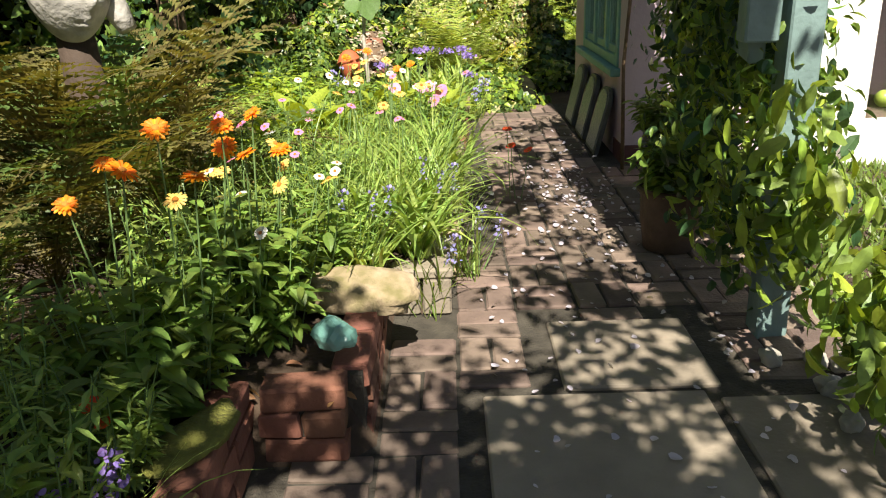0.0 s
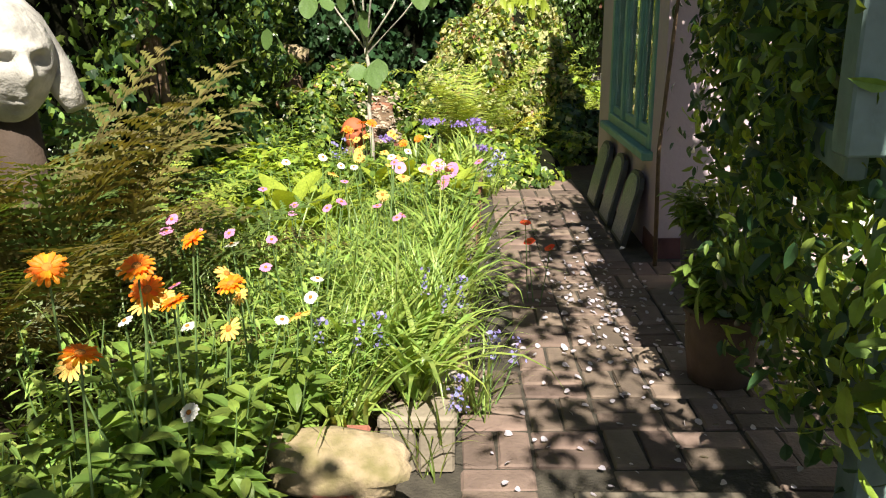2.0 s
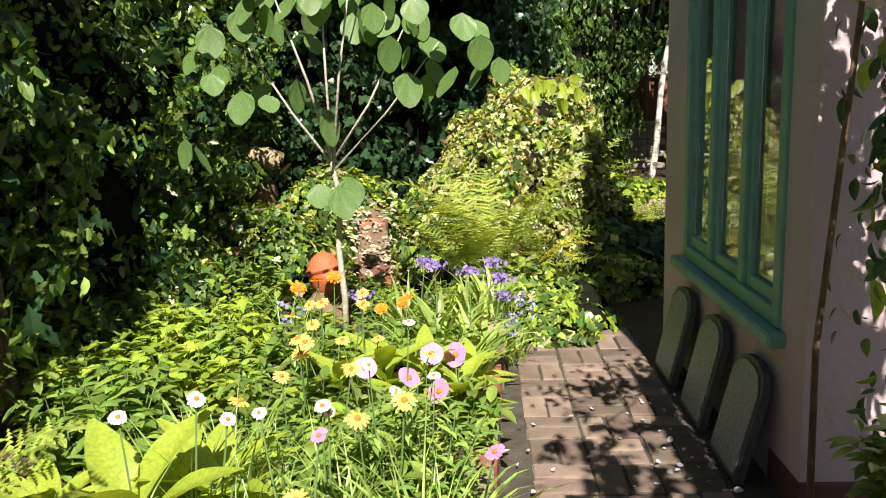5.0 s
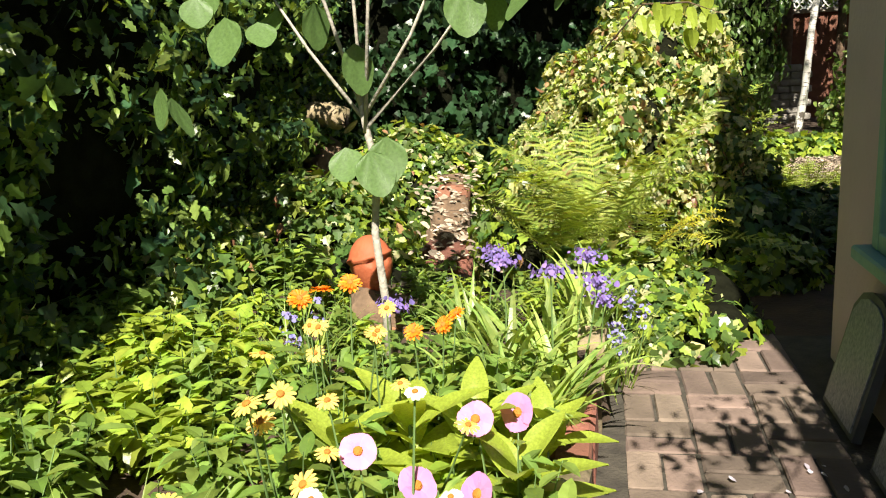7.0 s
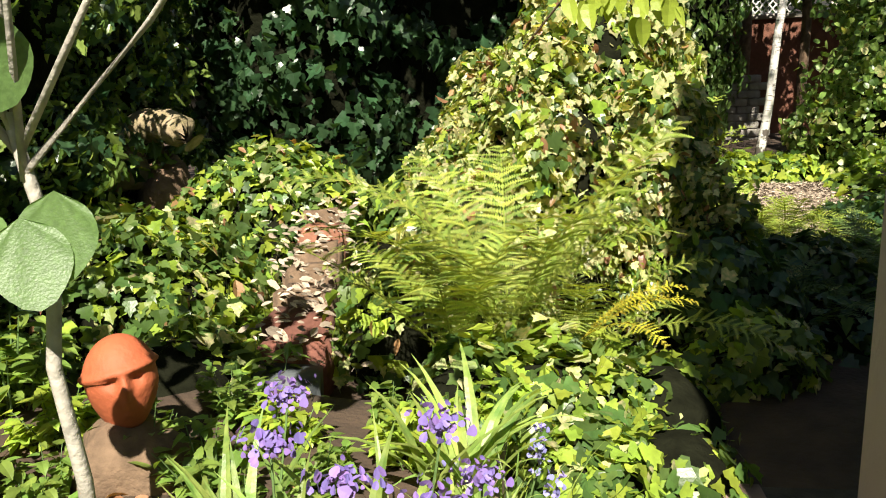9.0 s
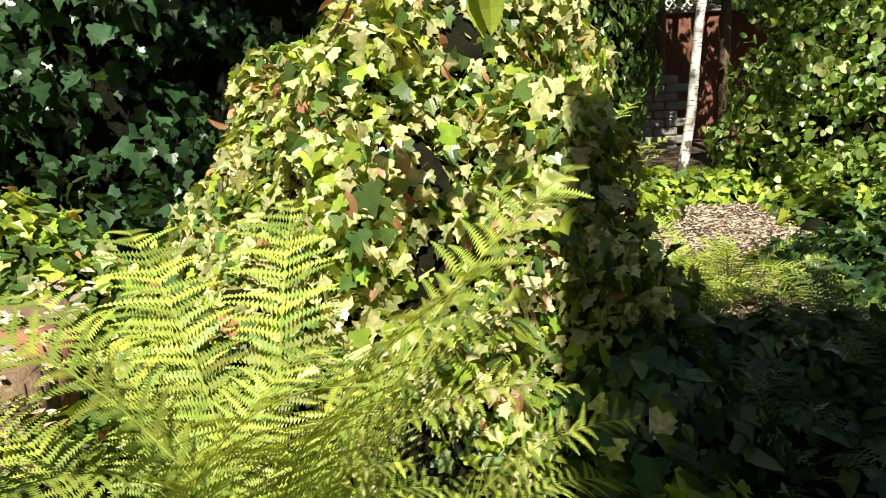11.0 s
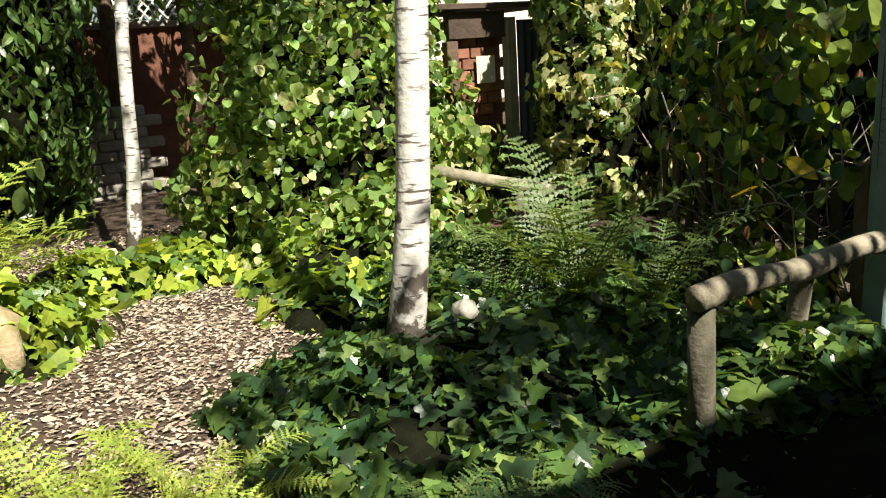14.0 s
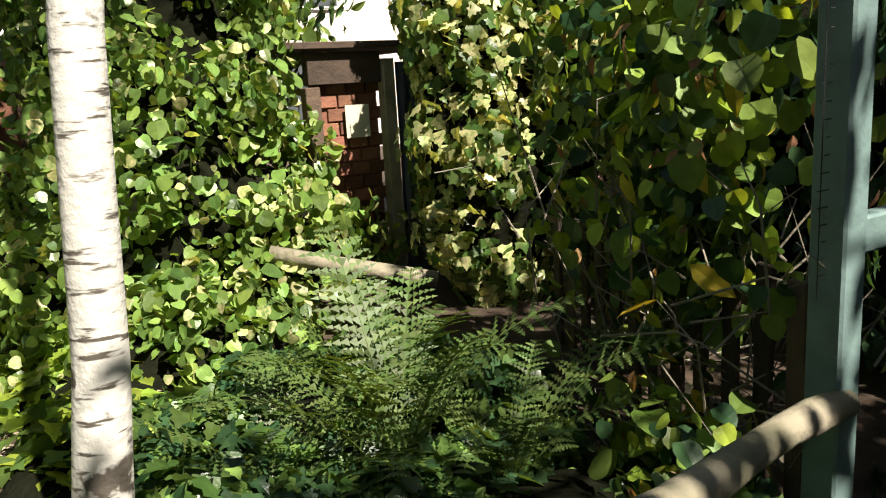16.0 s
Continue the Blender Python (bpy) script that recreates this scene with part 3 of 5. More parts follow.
def frond_mesh(name, length, m, pairs=22, bend=1.1, width=0.16, seed=0, nn=5):
    """A fern frond: an arching midrib with pairs of toothed leaflets."""
    r = random.Random(seed)
    V, F = [], []
    a, y, z = math.radians(12), 0.0, 0.0
    pts = []
    for i in range(pairs + 3):
        t = i / (pairs + 2)
        pts.append((Vector((0, y, z)), Vector((0, math.sin(a), math.cos(a)))))
        a += bend / (pairs + 2) * (0.3 + 1.4 * t)
        y += math.sin(a) * length / (pairs + 2)
        z += math.cos(a) * length / (pairs + 2)
    rib = tube([p for p, _ in pts], [0.004 * (1 - 0.8 * i / len(pts)) for i in range(len(pts))], 4)
    pieces = [rib]
    for i in range(2, pairs + 3):
        t = i / (pairs + 2)
        p, d = pts[i]
        up = Vector((1, 0, 0)).cross(d)
        w = length * width * (math.sin(math.pi * min(1, 0.25 + 0.75 * (1 - t))) ** 0.8) * (1.0 if t > 0.25 else 0.5 + 2 * t)
        w *= 1 if t < 0.95 else 0.5
        for s in (1, -1):
            ax = (Vector((s, 0, 0)) + d * (0.42 + r.uniform(-0.1, 0.1)) - up * (-0.12 + r.uniform(-0.28, 0.28))).normalized()
            w_ = w * r.uniform(0.86, 1.08)
            side = d
            h = length / pairs * 0.50
            pv, pf = [], []
            for j in range(nn + 1):
                u = j / nn
                c = p + ax * (w_ * u) - Vector((0, 0, 1)) * (0.18 * w_ * u * u)
                hw = h * (1 - u) ** 0.6
                pv += [c, c + side * hw, c - side * hw]
            for j in range(nn):
                k = 3 * j
                # each tooth is a triangle that leaves a notch to the next
                pf += [(k, k + 3, k + 1), (k, k + 2, k + 3)]
            pieces.append((pv, pf))
    return mesh_of(name, *join(pieces), m)


FROND = {k: [frond_mesh("frond", 1.0, M[k], 24, b, 0.15, i) for i, b in enumerate((0.7, 1.05, 1.45))] for k in ("fern", "fern_dark", "fern_brown", "fern_yellow")}
FROND["fine"] = [frond_mesh("frond", 1.0, M["fern"], 27, b, 0.16, i, 14) for i, b in enumerate((0.5, 0.8, 1.15, 1.4))]


def fern(at, length, n, key, label, lean=(0, 0), arc=None, group="ferns", flat=0.55):
    ob = thing("fern", label, "fern", pose(*at), group=group)
    for i in range(n):
        az = 2 * math.pi * i / n + random.uniform(-0.35, 0.35) if arc is None else math.radians(random.uniform(*arc))
        L_ = length * random.uniform(0.7, 1.12)
        part("frond", random.choice(FROND[key]), ob, "", turned(az, (0, 0, 0), -random.uniform(0.02, flat), L_))
    return ob


def ring_flower(r, petals, pw, cup=0.25, layers=1):
    """Petals round a centre, facing +z."""
    pieces = []
    for k in range(layers):
        for i in range(petals):
            a = 2 * math.pi * (i + 0.5 * k) / petals + random.uniform(-0.08, 0.08)
            rr = r * (1 - 0.22 * k) * random.uniform(0.9, 1.05)
            c = cup + 0.35 * k + random.uniform(-0.08, 0.08)
            V = []
            for u, w in ((0.12, 0.25), (0.5, 0.85), (0.85, 1.0), (1.0, 0.55)):
                V += [(-pw * w, rr * u, rr * u * c - rr * 0.25 * u * u), (0, rr * u * 1.02, rr * u * c - 0.05 * rr - rr * 0.25 * u * u), (pw * w, rr * u, rr * u * c - rr * 0.25 * u * u)]
            F = []
            for j in range(3):
                q = 3 * j
                F += [(q, q + 1, q + 4, q + 3), (q + 1, q + 2, q + 5, q + 4)]
            pieces.append(place((V, F), Matrix.Rotation(a, 4, "Z")))
    return join(pieces)


def dome(r, h, sides=10):
    V, F = [], []
    for j, (u, z) in enumerate(((1, 0), (0.8, 0.6), (0.4, 0.92))):
        V += [(r * u * math.cos(2 * math.pi * k / sides), r * u * math.sin(2 * math.pi * k / sides), h * z) for k in range(sides)]
    for j in range(2):
        F += [(j * sides + k, j * sides + (k + 1) % sides, (j + 1) * sides + (k + 1) % sides, (j + 1) * sides + k) for k in range(sides)]
    F.append(tuple(2 * sides + k for k in range(sides)))
    return V, F


HEAD = {}
for key, (r, n, pw, cup, lay, m) in {"marigold": (0.031, 15, 0.0042, 0.16, 2, "p_orange"), "golden": (0.030, 15, 0.0040, 0.12, 1, "p_yellow"), "daisy": (0.019, 14, 0.0042, 0.2, 1, "p_white"),
                                     "rockrose": (0.040, 5, 0.024, 0.35, 1, "p_pink"), "aster": (0.019, 16, 0.0038, 0.25, 1, "p_pink"), "nigella": (0.024, 7, 0.009, 0.3, 1, "p_white"),
                                     "poppy": (0.026, 5, 0.016, 0.6, 1, "p_red"), "cranesbill": (0.018, 5, 0.010, 0.3, 1, "p_blue")}.items():
    HEAD[key] = (mesh_of("petals", *ring_flower(r, n, pw, cup, lay), M[m]), mesh_of("centre", *place(dome(r * 0.28, r * 0.16), Matrix.Translation((0, 0, 0.002))), M["centre"]))


def spike_mesh(m, h=0.07, r=0.022, n=26):
    P = np.array([(random.gauss(0, r * 0.5), random.gauss(0, r * 0.5), random.uniform(0, h)) for _ in range(n)])
    return mesh_of("flower_spike", *scatter(ROUND, P, np.array([(p[0] * 30, p[1] * 30 - 0.3, 0.6) for p in P]), 0.0115, (0, 0, 1), 0.7), m)


SPIKE = {"statice": [spike_mesh(M["p_purple"], 0.035, 0.05, 80) for _ in range(3)], "bell": [spike_mesh(M["p_blue"], 0.10, 0.022, 26) for _ in range(3)], "lavender": [spike_mesh(M["p_purple"], 0.09, 0.018, 22) for _ in range(2)]}


def stems_with_heads(ob, tops, kind, lean=0.3, face=(0.0, -0.45, 1.0)):
    for x, y, z in tops:
        b = Vector((x * 0.45 + random.uniform(-.02, .02), y * 0.45, 0))
        mid = Vector((x * 0.8, y * 0.8, z * 0.6))
        st = part("stem", mesh_of("stem", *tube([b, mid, (x, y, z)], [0.0032, 0.0026, 0.002], 5), M["stem"]), ob)
        nrm = Vector(face) + Vector((random.gauss(0, 0.3), random.gauss(0, 0.3), 0))
        turn = nrm.to_track_quat("Z", "Y").to_matrix().to_4x4()
        if kind in SPIKE:
            tagged(part("flower_spike", random.choice(SPIKE[kind]), st, "", Matrix.Translation((x, y, z - 0.02))), kind="stuff")
        else:
            s = random.uniform(0.8, 1.15)
            fl = part("flower", HEAD[kind][0], st, "", Matrix.Translation((x, y, z)) @ turn @ Matrix.Rotation(random.random() * 6, 4, "Z") @ Matrix.Scale(s, 4))
            me = HEAD[kind][1]
            # the centre sits in the flower
            c = new("centre", me)
            c.parent = st
            c.matrix_basis = fl.matrix_basis


def leafy_stems(n, height, spread, leaf, size, per=12, r=random):
    """Leaves up the stems of a bushy herb, with the stems."""
    P, N_, pieces = [], [], []
    for i in range(n):
        az, q = r.uniform(0, 6.28), math.sqrt(r.random())
        top = Vector((math.cos(az) * spread * q, math.sin(az) * spread * q, height * r.uniform(0.55, 1.05) * (1 - 0.35 * q)))
        base = Vector((top.x * 0.4, top.y * 0.4, 0))
        pieces.append(tube([base, (base + top) / 2 + Vector((0, 0, top.z * 0.06)), top], [0.003, 0.0025, 0.0012], 4))
        for k in range(per):
            t = (k + r.random()) / per
            p = base.lerp(top, 0.15 + 0.85 * t)
            d = Vector((r.gauss(0, 1), r.gauss(0, 1), 0)).normalized()
            P.append(p + d * 0.008)
            N_.append((d.x * 0.5, d.y * 0.5, 1))
    P, N_ = np.array(P), np.array(N_)
    rr = rng
    V0, F0 = leaf
    V, F = [], []
    for p, n_ in zip(P, N_):
        s = size * rr.uniform(0.6, 1.2)
        az = math.atan2(n_[0], n_[1]) + rr.normal(0, 0.4)
        mm = Matrix.Translation(p) @ Matrix.Rotation(-az, 4, "Z") @ Matrix.Rotation(rr.uniform(-0.5, 0.7), 4, "X") @ Matrix.Scale(s, 4)
        k = len(V)
        V += [mm @ Vector(v) for v in V0]
        F += [tuple(i + k for i in f) for f in F0]
    return (V, F), join(pieces)


HERB = {}
for key, (leaf, size, m, h, sp, n, per) in {"herb": (OVAL, 0.075, "herb", 0.30, 0.15, 13, 13), "nettle": (NETTLE, 0.06, "herb", 0.26, 0.17, 15, 12), "lime": (NETTLE, 0.065, "lime", 0.24, 0.16, 14, 12),
                                            "feather": (SPRIG, 0.05, "strap", 0.42, 0.15, 18, 22), "marigold": (OVAL, 0.065, "herb", 0.48, 0.14, 15, 20)}.items():
    HERB[key] = []
    for v in range(3):
        lv, st = leafy_stems(n, h, sp, leaf, size, per)
        HERB[key].append((mesh_of("foliage", *lv, M[m]), mesh_of("stalk", *st, M["stem"])))


def strap_mesh(n, length, width, m, spread=1.0):
    pieces = []
    for i in range(n):
        L_ = length * random.uniform(0.65, 1.15)
        pieces.append(place(blade(L_, width * random.uniform(0.7, 1.2), random.uniform(0.7, 2.2) * spread, random.uniform(-0.2, 0.2)), turned(random.uniform(0, 6.283), (random.gauss(0, 0.03), random.gauss(0, 0.03), 0), -random.uniform(0, 0.35))))
    return mesh_of("foliage", *join(pieces), M[m])


STRAP = [strap_mesh(46, 0.46, 0.011, "strap", 1.15) for _ in range(4)]
STRAP_WIDE = [strap_mesh(30, 0.36, 0.016, "strap", 0.8) for _ in range(3)]
GRASSY = [strap_mesh(40, 0.40, 0.0035, "strap", 0.7) for _ in range(3)]


def rosette(at, s, label, n=14, key="lime"):
    ob = thing("broadleaf_plant", label, "plant", pose(*at, 0, 0, random.uniform(0, 360)), group="broadleaf plants")
    V0, F0 = BROAD
    for i in range(n):
        t = i / n
        me = LEAFBIG[key]
        part("leaf", me, ob, "", turned(i * 2.4, (0, 0, 0.03 + 0.16 * t * s), 0.35 + 0.75 * t, s * (0.30 - 0.08 * t)))
    part("stem", mesh_of("stem", *tube([(0, 0, 0), (0, 0, 0.1 * s), (0, 0, 0.22 * s)], [0.008, 0.007, 0.005], 6), M["stem"]), ob)
    return ob


def big_leaf(m):
    """A broad leaf with a sunken midrib and waved edge."""
    V, F = [], []
    n = 9
    for i in range(n + 1):
        t = i / n
        w = 0.21 * math.sin(math.pi * min(1, t * 0.93 + 0.05)) ** 0.8 * (1 - 0.15 * t)
        for k in range(-2, 3):
            u = k / 2
            V.append((u * w, t, -0.35 * t * t + 0.30 * abs(u) * w + 0.012 * math.sin(9 * t + 2 * k)))
    for i in range(n):
        for k in range(4):
            q = 5 * i + k
            F.append((q, q + 1, q + 6, q + 5))
    return mesh_of("leaf", V, F, m, True)


LEAFBIG = {"lime": big_leaf(M["lime"]), "herb": big_leaf(M["herb"])}


def plant(kind, at, label, cat, me_pair=None, flower="", n=0, h=0.35, sp=0.12, s=1.0, group="", face=(0, -0.45, 1)):
    ob = thing(kind, label, cat, pose(*at, 0, 0, random.uniform(-25, 25)) @ Matrix.Scale(s, 4), group=group)
    az = Matrix.Rotation(random.uniform(0, 6.28), 4, "Z")
    if isinstance(me_pair, tuple):
        tagged(part("foliage", me_pair[0], ob, "", az), kind="stuff")
        tagged(part("stalk", me_pair[1], ob, "", az), kind="stuff")
    elif me_pair is not None:
        tagged(part("foliage", me_pair, ob, "", az), kind="stuff")
    if flower:
        tops = [(random.gauss(0, sp), random.gauss(0, sp), h * random.uniform(0.75, 1.15)) for _ in range(n)]
        stems_with_heads(ob, tops, flower, face=face)
    return ob


def on_ground(x, y, dz=-0.01):
    return (x, y, ground_z(x, y) + dz)

# ---- flower bed ----
random.seed(3)
pc = random.choice
G = "bed plants"
for x, y in ((-0.66, 1.75), (-0.7, 1.9), (-0.58, 2.02), (-0.8, 1.65), (-0.62, 2.2)):
    plant("marigold", on_ground(x, y), "orange pot marigold in full flower", "marigold", pc(HERB["marigold"]), "marigold", 2, 0.58, 0.09, 1.05, "marigolds")
for x, y in ((-0.55, 2.25), (-0.45, 2.35), (-0.68, 2.35), (-0.5, 2.05)):
    plant("marigold", on_ground(x, y), "golden yellow marigold in flower", "marigold", pc(HERB["marigold"]), "golden", 2, 0.48, 0.1, 1.0, "marigolds")
for x, y, n in ((-0.52, 4.85, 3), (-0.36, 5.05, 3), (-0.55, 5.2, 3), (-0.25, 4.7, 2), (-0.45, 4.35, 2), (-0.8, 4.4, 1), (-0.2, 4.2, 2), (-0.42, 5.35, 3), (-0.15, 3.7, 1)):
    plant("marigold", on_ground(x, y), "yellow marigold among bright green leaves", "marigold", pc(HERB["herb"]), "golden", n, 0.40, 0.12, 1.0, "marigolds")
for x, y in ((-0.3, 5.35), (-0.55, 5.3)):
    plant("marigold", on_ground(x, y), "orange pot marigold in full flower", "marigold", pc(HERB["herb"]), "marigold", 3, 0.42, 0.08, 1.0, "marigolds")
for x, y, n in ((-0.24, 4.62, 2), (-0.02, 4.85, 3)):
    plant("rock_rose", on_ground(x, y), "pink rock rose with yellow centres", "rock rose", pc(HERB["herb"]), "rockrose", n, 0.31, 0.12, 1.0, "rock roses", (0.05, -0.9, 0.7))
for x, y in ((-0.5, 3.0), (-0.55, 2.75), (-0.75, 2.6), (-0.35, 3.55), (-0.2, 3.35), (-0.6, 3.4)):
    plant("aster", on_ground(x, y), "pale pink asters on thin stems", "aster", pc(HERB["feather"]), "aster", 3, 0.48, 0.12, 1.0, "asters")
for x, y in ((-0.62, 2.1), (-0.4, 2.55), (-0.6, 3.8), (-0.3, 3.9), (-0.2, 4.4)):
    plant("daisy", on_ground(x, y), "white daisies over feathery leaves", "daisy", pc(HERB["feather"]), "daisy", 4, 0.46, 0.12, 1.0, "daisies")
for x, y in ((-0.12, 2.72), (-0.2, 2.95), (-0.1, 3.15), (-0.3, 2.8), (-0.12, 3.45), (0.0, 3.62), (-0.3, 3.2), (-0.05, 3.9), (-0.45, 2.95)):
    plant("day_lily", on_ground(x, y, 0.0), "arching strap-leaved day lily clump", "day lily", pc(STRAP), "", 0, group="day lilies")
for x, y, n in ((-0.08, 2.62, 3), (-0.06, 3.0, 4), (0.0, 3.3, 4), (-0.3, 2.6, 3), (0.02, 3.75, 3), (0.06, 2.95, 2)):
    plant("bellflower", on_ground(x, y, 0.02), "pale blue bellflowers spilling to the path", "bellflower", pc(GRASSY), "bell", n, 0.20, 0.08, 1.0, "bellflowers")
for i in range(46):
    x, y = random.uniform(-0.85, 0.0), random.uniform(2.45, 4.4)
    k = random.random()
    if k < 0.5:
        plant("grass_tuft", on_ground(x, y), "tuft of fine green grassy leaves", "grass tuft", pc(GRASSY), "", 0, 1, 1, random.uniform(0.9, 1.35), group="grass tufts")
    elif k < 0.75:
        plant("herb", on_ground(x, y), "feathery green herb leaning over the bed", "herb", pc(HERB["feather"]), "", 0, 1, 1, random.uniform(0.9, 1.2), group="feathery herbs")
    else:
        plant("day_lily", on_ground(x, y), "arching strap-leaved day lily clump", "day lily", pc(STRAP), "", 0, 1, 1, random.uniform(0.7, 1.0), group="day lilies")
for x, y in ((-0.7, 2.9), (-0.85, 3.3), (-0.5, 3.3), (-0.4, 3.75), (-0.65, 4.1), (-0.25, 3.0), (-0.9, 2.5), (-0.3, 3.6), (-0.5, 2.5)):
    plant("grass_tuft", on_ground(x, y), "tuft of fine green grassy leaves", "grass tuft", pc(GRASSY), "", 0, 1, 1, 1.15, group="grass tufts")
for x, y, n in ((0.02, 5.55, 4), (-0.12, 5.7, 4), (-0.02, 5.85, 3), (-0.3, 5.95, 3), (0.12, 6.1, 3)):
    plant("statice", on_ground(x, y), "purple statice over strap-shaped leaves", "statice", pc(STRAP_WIDE), "statice", max(1, n - 2), 0.36, 0.12, 1.05, "statice plants")
for x, y in ((-0.05, 5.35), (-0.18, 5.5), (0.1, 6.35)):
    plant("day_lily", on_ground(x, y), "arching strap-leaved day lily clump", "day lily", pc(STRAP_WIDE), "", 0, 1, 1, 1.0, group="day lilies")
for x, y, n in ((0.22, 6.2, 4), (0.15, 6.4, 3), (-0.75, 5.55, 3)):
    plant("bellflower", on_ground(x, y), "pale blue bellflowers spilling to the path", "bellflower", pc(GRASSY), "bell", n, 0.24, 0.08, 1.0, "bellflowers")
for x, y in ((-0.85, 1.35), (-0.74, 1.2), (-0.75, 1.5), (-1.05, 1.6), (-0.95, 1.95), (-1.0, 1.15), (-0.9, 2.25), (-0.8, 1.05), (-0.66, 1.86), (-1.2, 1.4), (-1.25, 1.8), (-0.6, 2.1), (-0.74, 1.66)):
    plant("herb", on_ground(x, y), "bushy green herb with oval leaves", "herb", pc(HERB[pc(("herb", "marigold", "feather"))]), "", 0, 1, 1, random.uniform(0.85, 1.2), group="bushy herbs")
for i in range(70):
    x, y = random.uniform(-1.75, -0.1), random.uniform(3.7, 5.7)
    if x > -0.5 and random.random() < 0.35:
        continue
    k = pc(("nettle", "lime", "lime", "herb"))
    plant("herb", on_ground(x, y), {"nettle": "toothed green herb in the bed", "lime": "bright lime green leafy herb", "herb": "bushy green herb with oval leaves"}[k], "herb", pc(HERB[k]), "", 0, 1, 1, random.uniform(0.75, 1.2), group="bushy herbs")
for i in range(36):
    x, y = random.uniform(-1.7, -0.55), random.uniform(5.6, 7.9)
    k = pc(("nettle", "lime", "herb"))
    plant("herb", on_ground(x, y), "low leafy ground cover in the bed", "herb", pc(HERB[k]), "", 0, 1, 1, random.uniform(0.7, 1.15), group="ground cover herbs")
for x, y, s in ((-0.72, 3.92, 1.25), (-0.60, 4.1, 1.0), (-0.55, 3.45, 0.8), (-0.95, 3.95, 0.9)):
    rosette(on_ground(x, y, 0.02), s, "broad glossy lime-green leaves in a rosette")
for x, y, s in ((-0.02, 4.95, 0.75), (-0.15, 5.15, 0.8), (-0.3, 5.1, 0.9), (0.02, 5.2, 0.6), (-0.45, 5.0, 0.8)):
    rosette(on_ground(x, y, 0.02), s, "broad glossy lime-green leaves in a rosette", 10)
for x, y in ((-0.66, 1.05), (-0.68, 1.2)):
    plant("lavender", on_ground(x, y, -0.1), "dark violet lavender at the bed corner", "lavender", pc(GRASSY), "lavender", 5, 0.26, 0.08, 0.9, "lavender plants")
plant("poppy", on_ground(-0.7, 1.38), "small red poppy in the shade", "poppy", pc(HERB["feather"]), "poppy", 2, 0.26, 0.05, 0.8)
plant("poppy", (0.33, 3.95, -0.01), "straggly red flower growing from the path", "poppy", None, "poppy", 3, 0.36, 0.05, 0.9)

for x, y in ((-0.25, 6.35), (-0.05, 6.5), (-0.4, 6.55), (-0.15, 6.7), (-0.5, 6.3), (0.08, 6.7), (-0.6, 6.7), (-0.35, 6.15), (-0.85, 6.2), (-0.9, 6.5), (-0.75, 6.0), (-0.62, 6.95), (-0.45, 7.0), (-0.78, 7.0)):
    plant("herb", on_ground(x, y), "bright low herb at the end of the bed", "herb", pc(HERB[pc(("lime", "nettle"))]), "", 0, 1, 1, random.uniform(0.6, 0.9), group="bushy herbs")

# ferns
random.seed(5)
fern((0.16, 7.3, 0.16), 0.98, 13, "fine", "large sunlit yellow-green fern before the ivy", flat=0.55)
fern((-0.02, 7.2, 0.14), 0.80, 11, "fine", "large sunlit yellow-green fern before the ivy", flat=0.6)
fern((0.42, 7.4, 0.10), 0.72, 11, "fine", "large sunlit yellow-green fern before the ivy", flat=0.7)
fern((0.40, 7.05, 0.30), 0.36, 4, "fern_yellow", "small yellowing fern frond clump", arc=(215, 300), flat=0.8)
for x, y, L_ in ((-1.15, 2.75, 0.92), (-1.3, 2.4, 0.8), (-1.0, 2.95, 0.75), (-1.45, 2.9, 0.6), (-1.15, 3.2, 0.6), (-1.5, 2.1, 0.7)):
    fern(on_ground(x, y), L_, 11, "fern_brown", "dark bronze-green fern under the hedge", flat=0.9)
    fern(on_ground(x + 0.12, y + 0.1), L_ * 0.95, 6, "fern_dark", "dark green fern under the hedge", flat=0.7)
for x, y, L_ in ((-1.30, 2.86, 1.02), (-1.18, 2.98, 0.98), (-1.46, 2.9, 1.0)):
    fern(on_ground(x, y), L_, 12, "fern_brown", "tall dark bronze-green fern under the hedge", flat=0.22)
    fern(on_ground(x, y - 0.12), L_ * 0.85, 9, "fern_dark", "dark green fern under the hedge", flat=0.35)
for x, y, L_ in ((-1.15, 3.55, 0.55), (-1.35, 3.9, 0.6), (-1.05, 3.35, 0.5)):
    fern(on_ground(x, y), L_, 12, "fern", "sunlit fern at the back of the bed")
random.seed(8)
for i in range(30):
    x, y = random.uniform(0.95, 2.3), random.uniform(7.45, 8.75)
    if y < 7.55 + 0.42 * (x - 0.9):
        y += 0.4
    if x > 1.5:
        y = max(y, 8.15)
    # ferns within the house shadow take the darker colour, to deepen that shade
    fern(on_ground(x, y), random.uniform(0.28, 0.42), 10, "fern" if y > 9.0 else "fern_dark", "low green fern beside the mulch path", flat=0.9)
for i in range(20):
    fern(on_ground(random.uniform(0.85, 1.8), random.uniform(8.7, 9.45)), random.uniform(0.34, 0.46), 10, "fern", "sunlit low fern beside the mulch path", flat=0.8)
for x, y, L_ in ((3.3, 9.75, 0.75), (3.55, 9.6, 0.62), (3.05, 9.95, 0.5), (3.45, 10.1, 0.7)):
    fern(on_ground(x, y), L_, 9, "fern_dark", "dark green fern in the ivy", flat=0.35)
for x, y, L_ in ((1.1, 11.2, 0.9), (1.3, 11.6, 0.8), (0.85, 11.0, 0.8), (0.9, 10.2, 0.5)):
    fern(on_ground(x, y), L_, 14, "fern", "sunlit fern beside the mulch path")

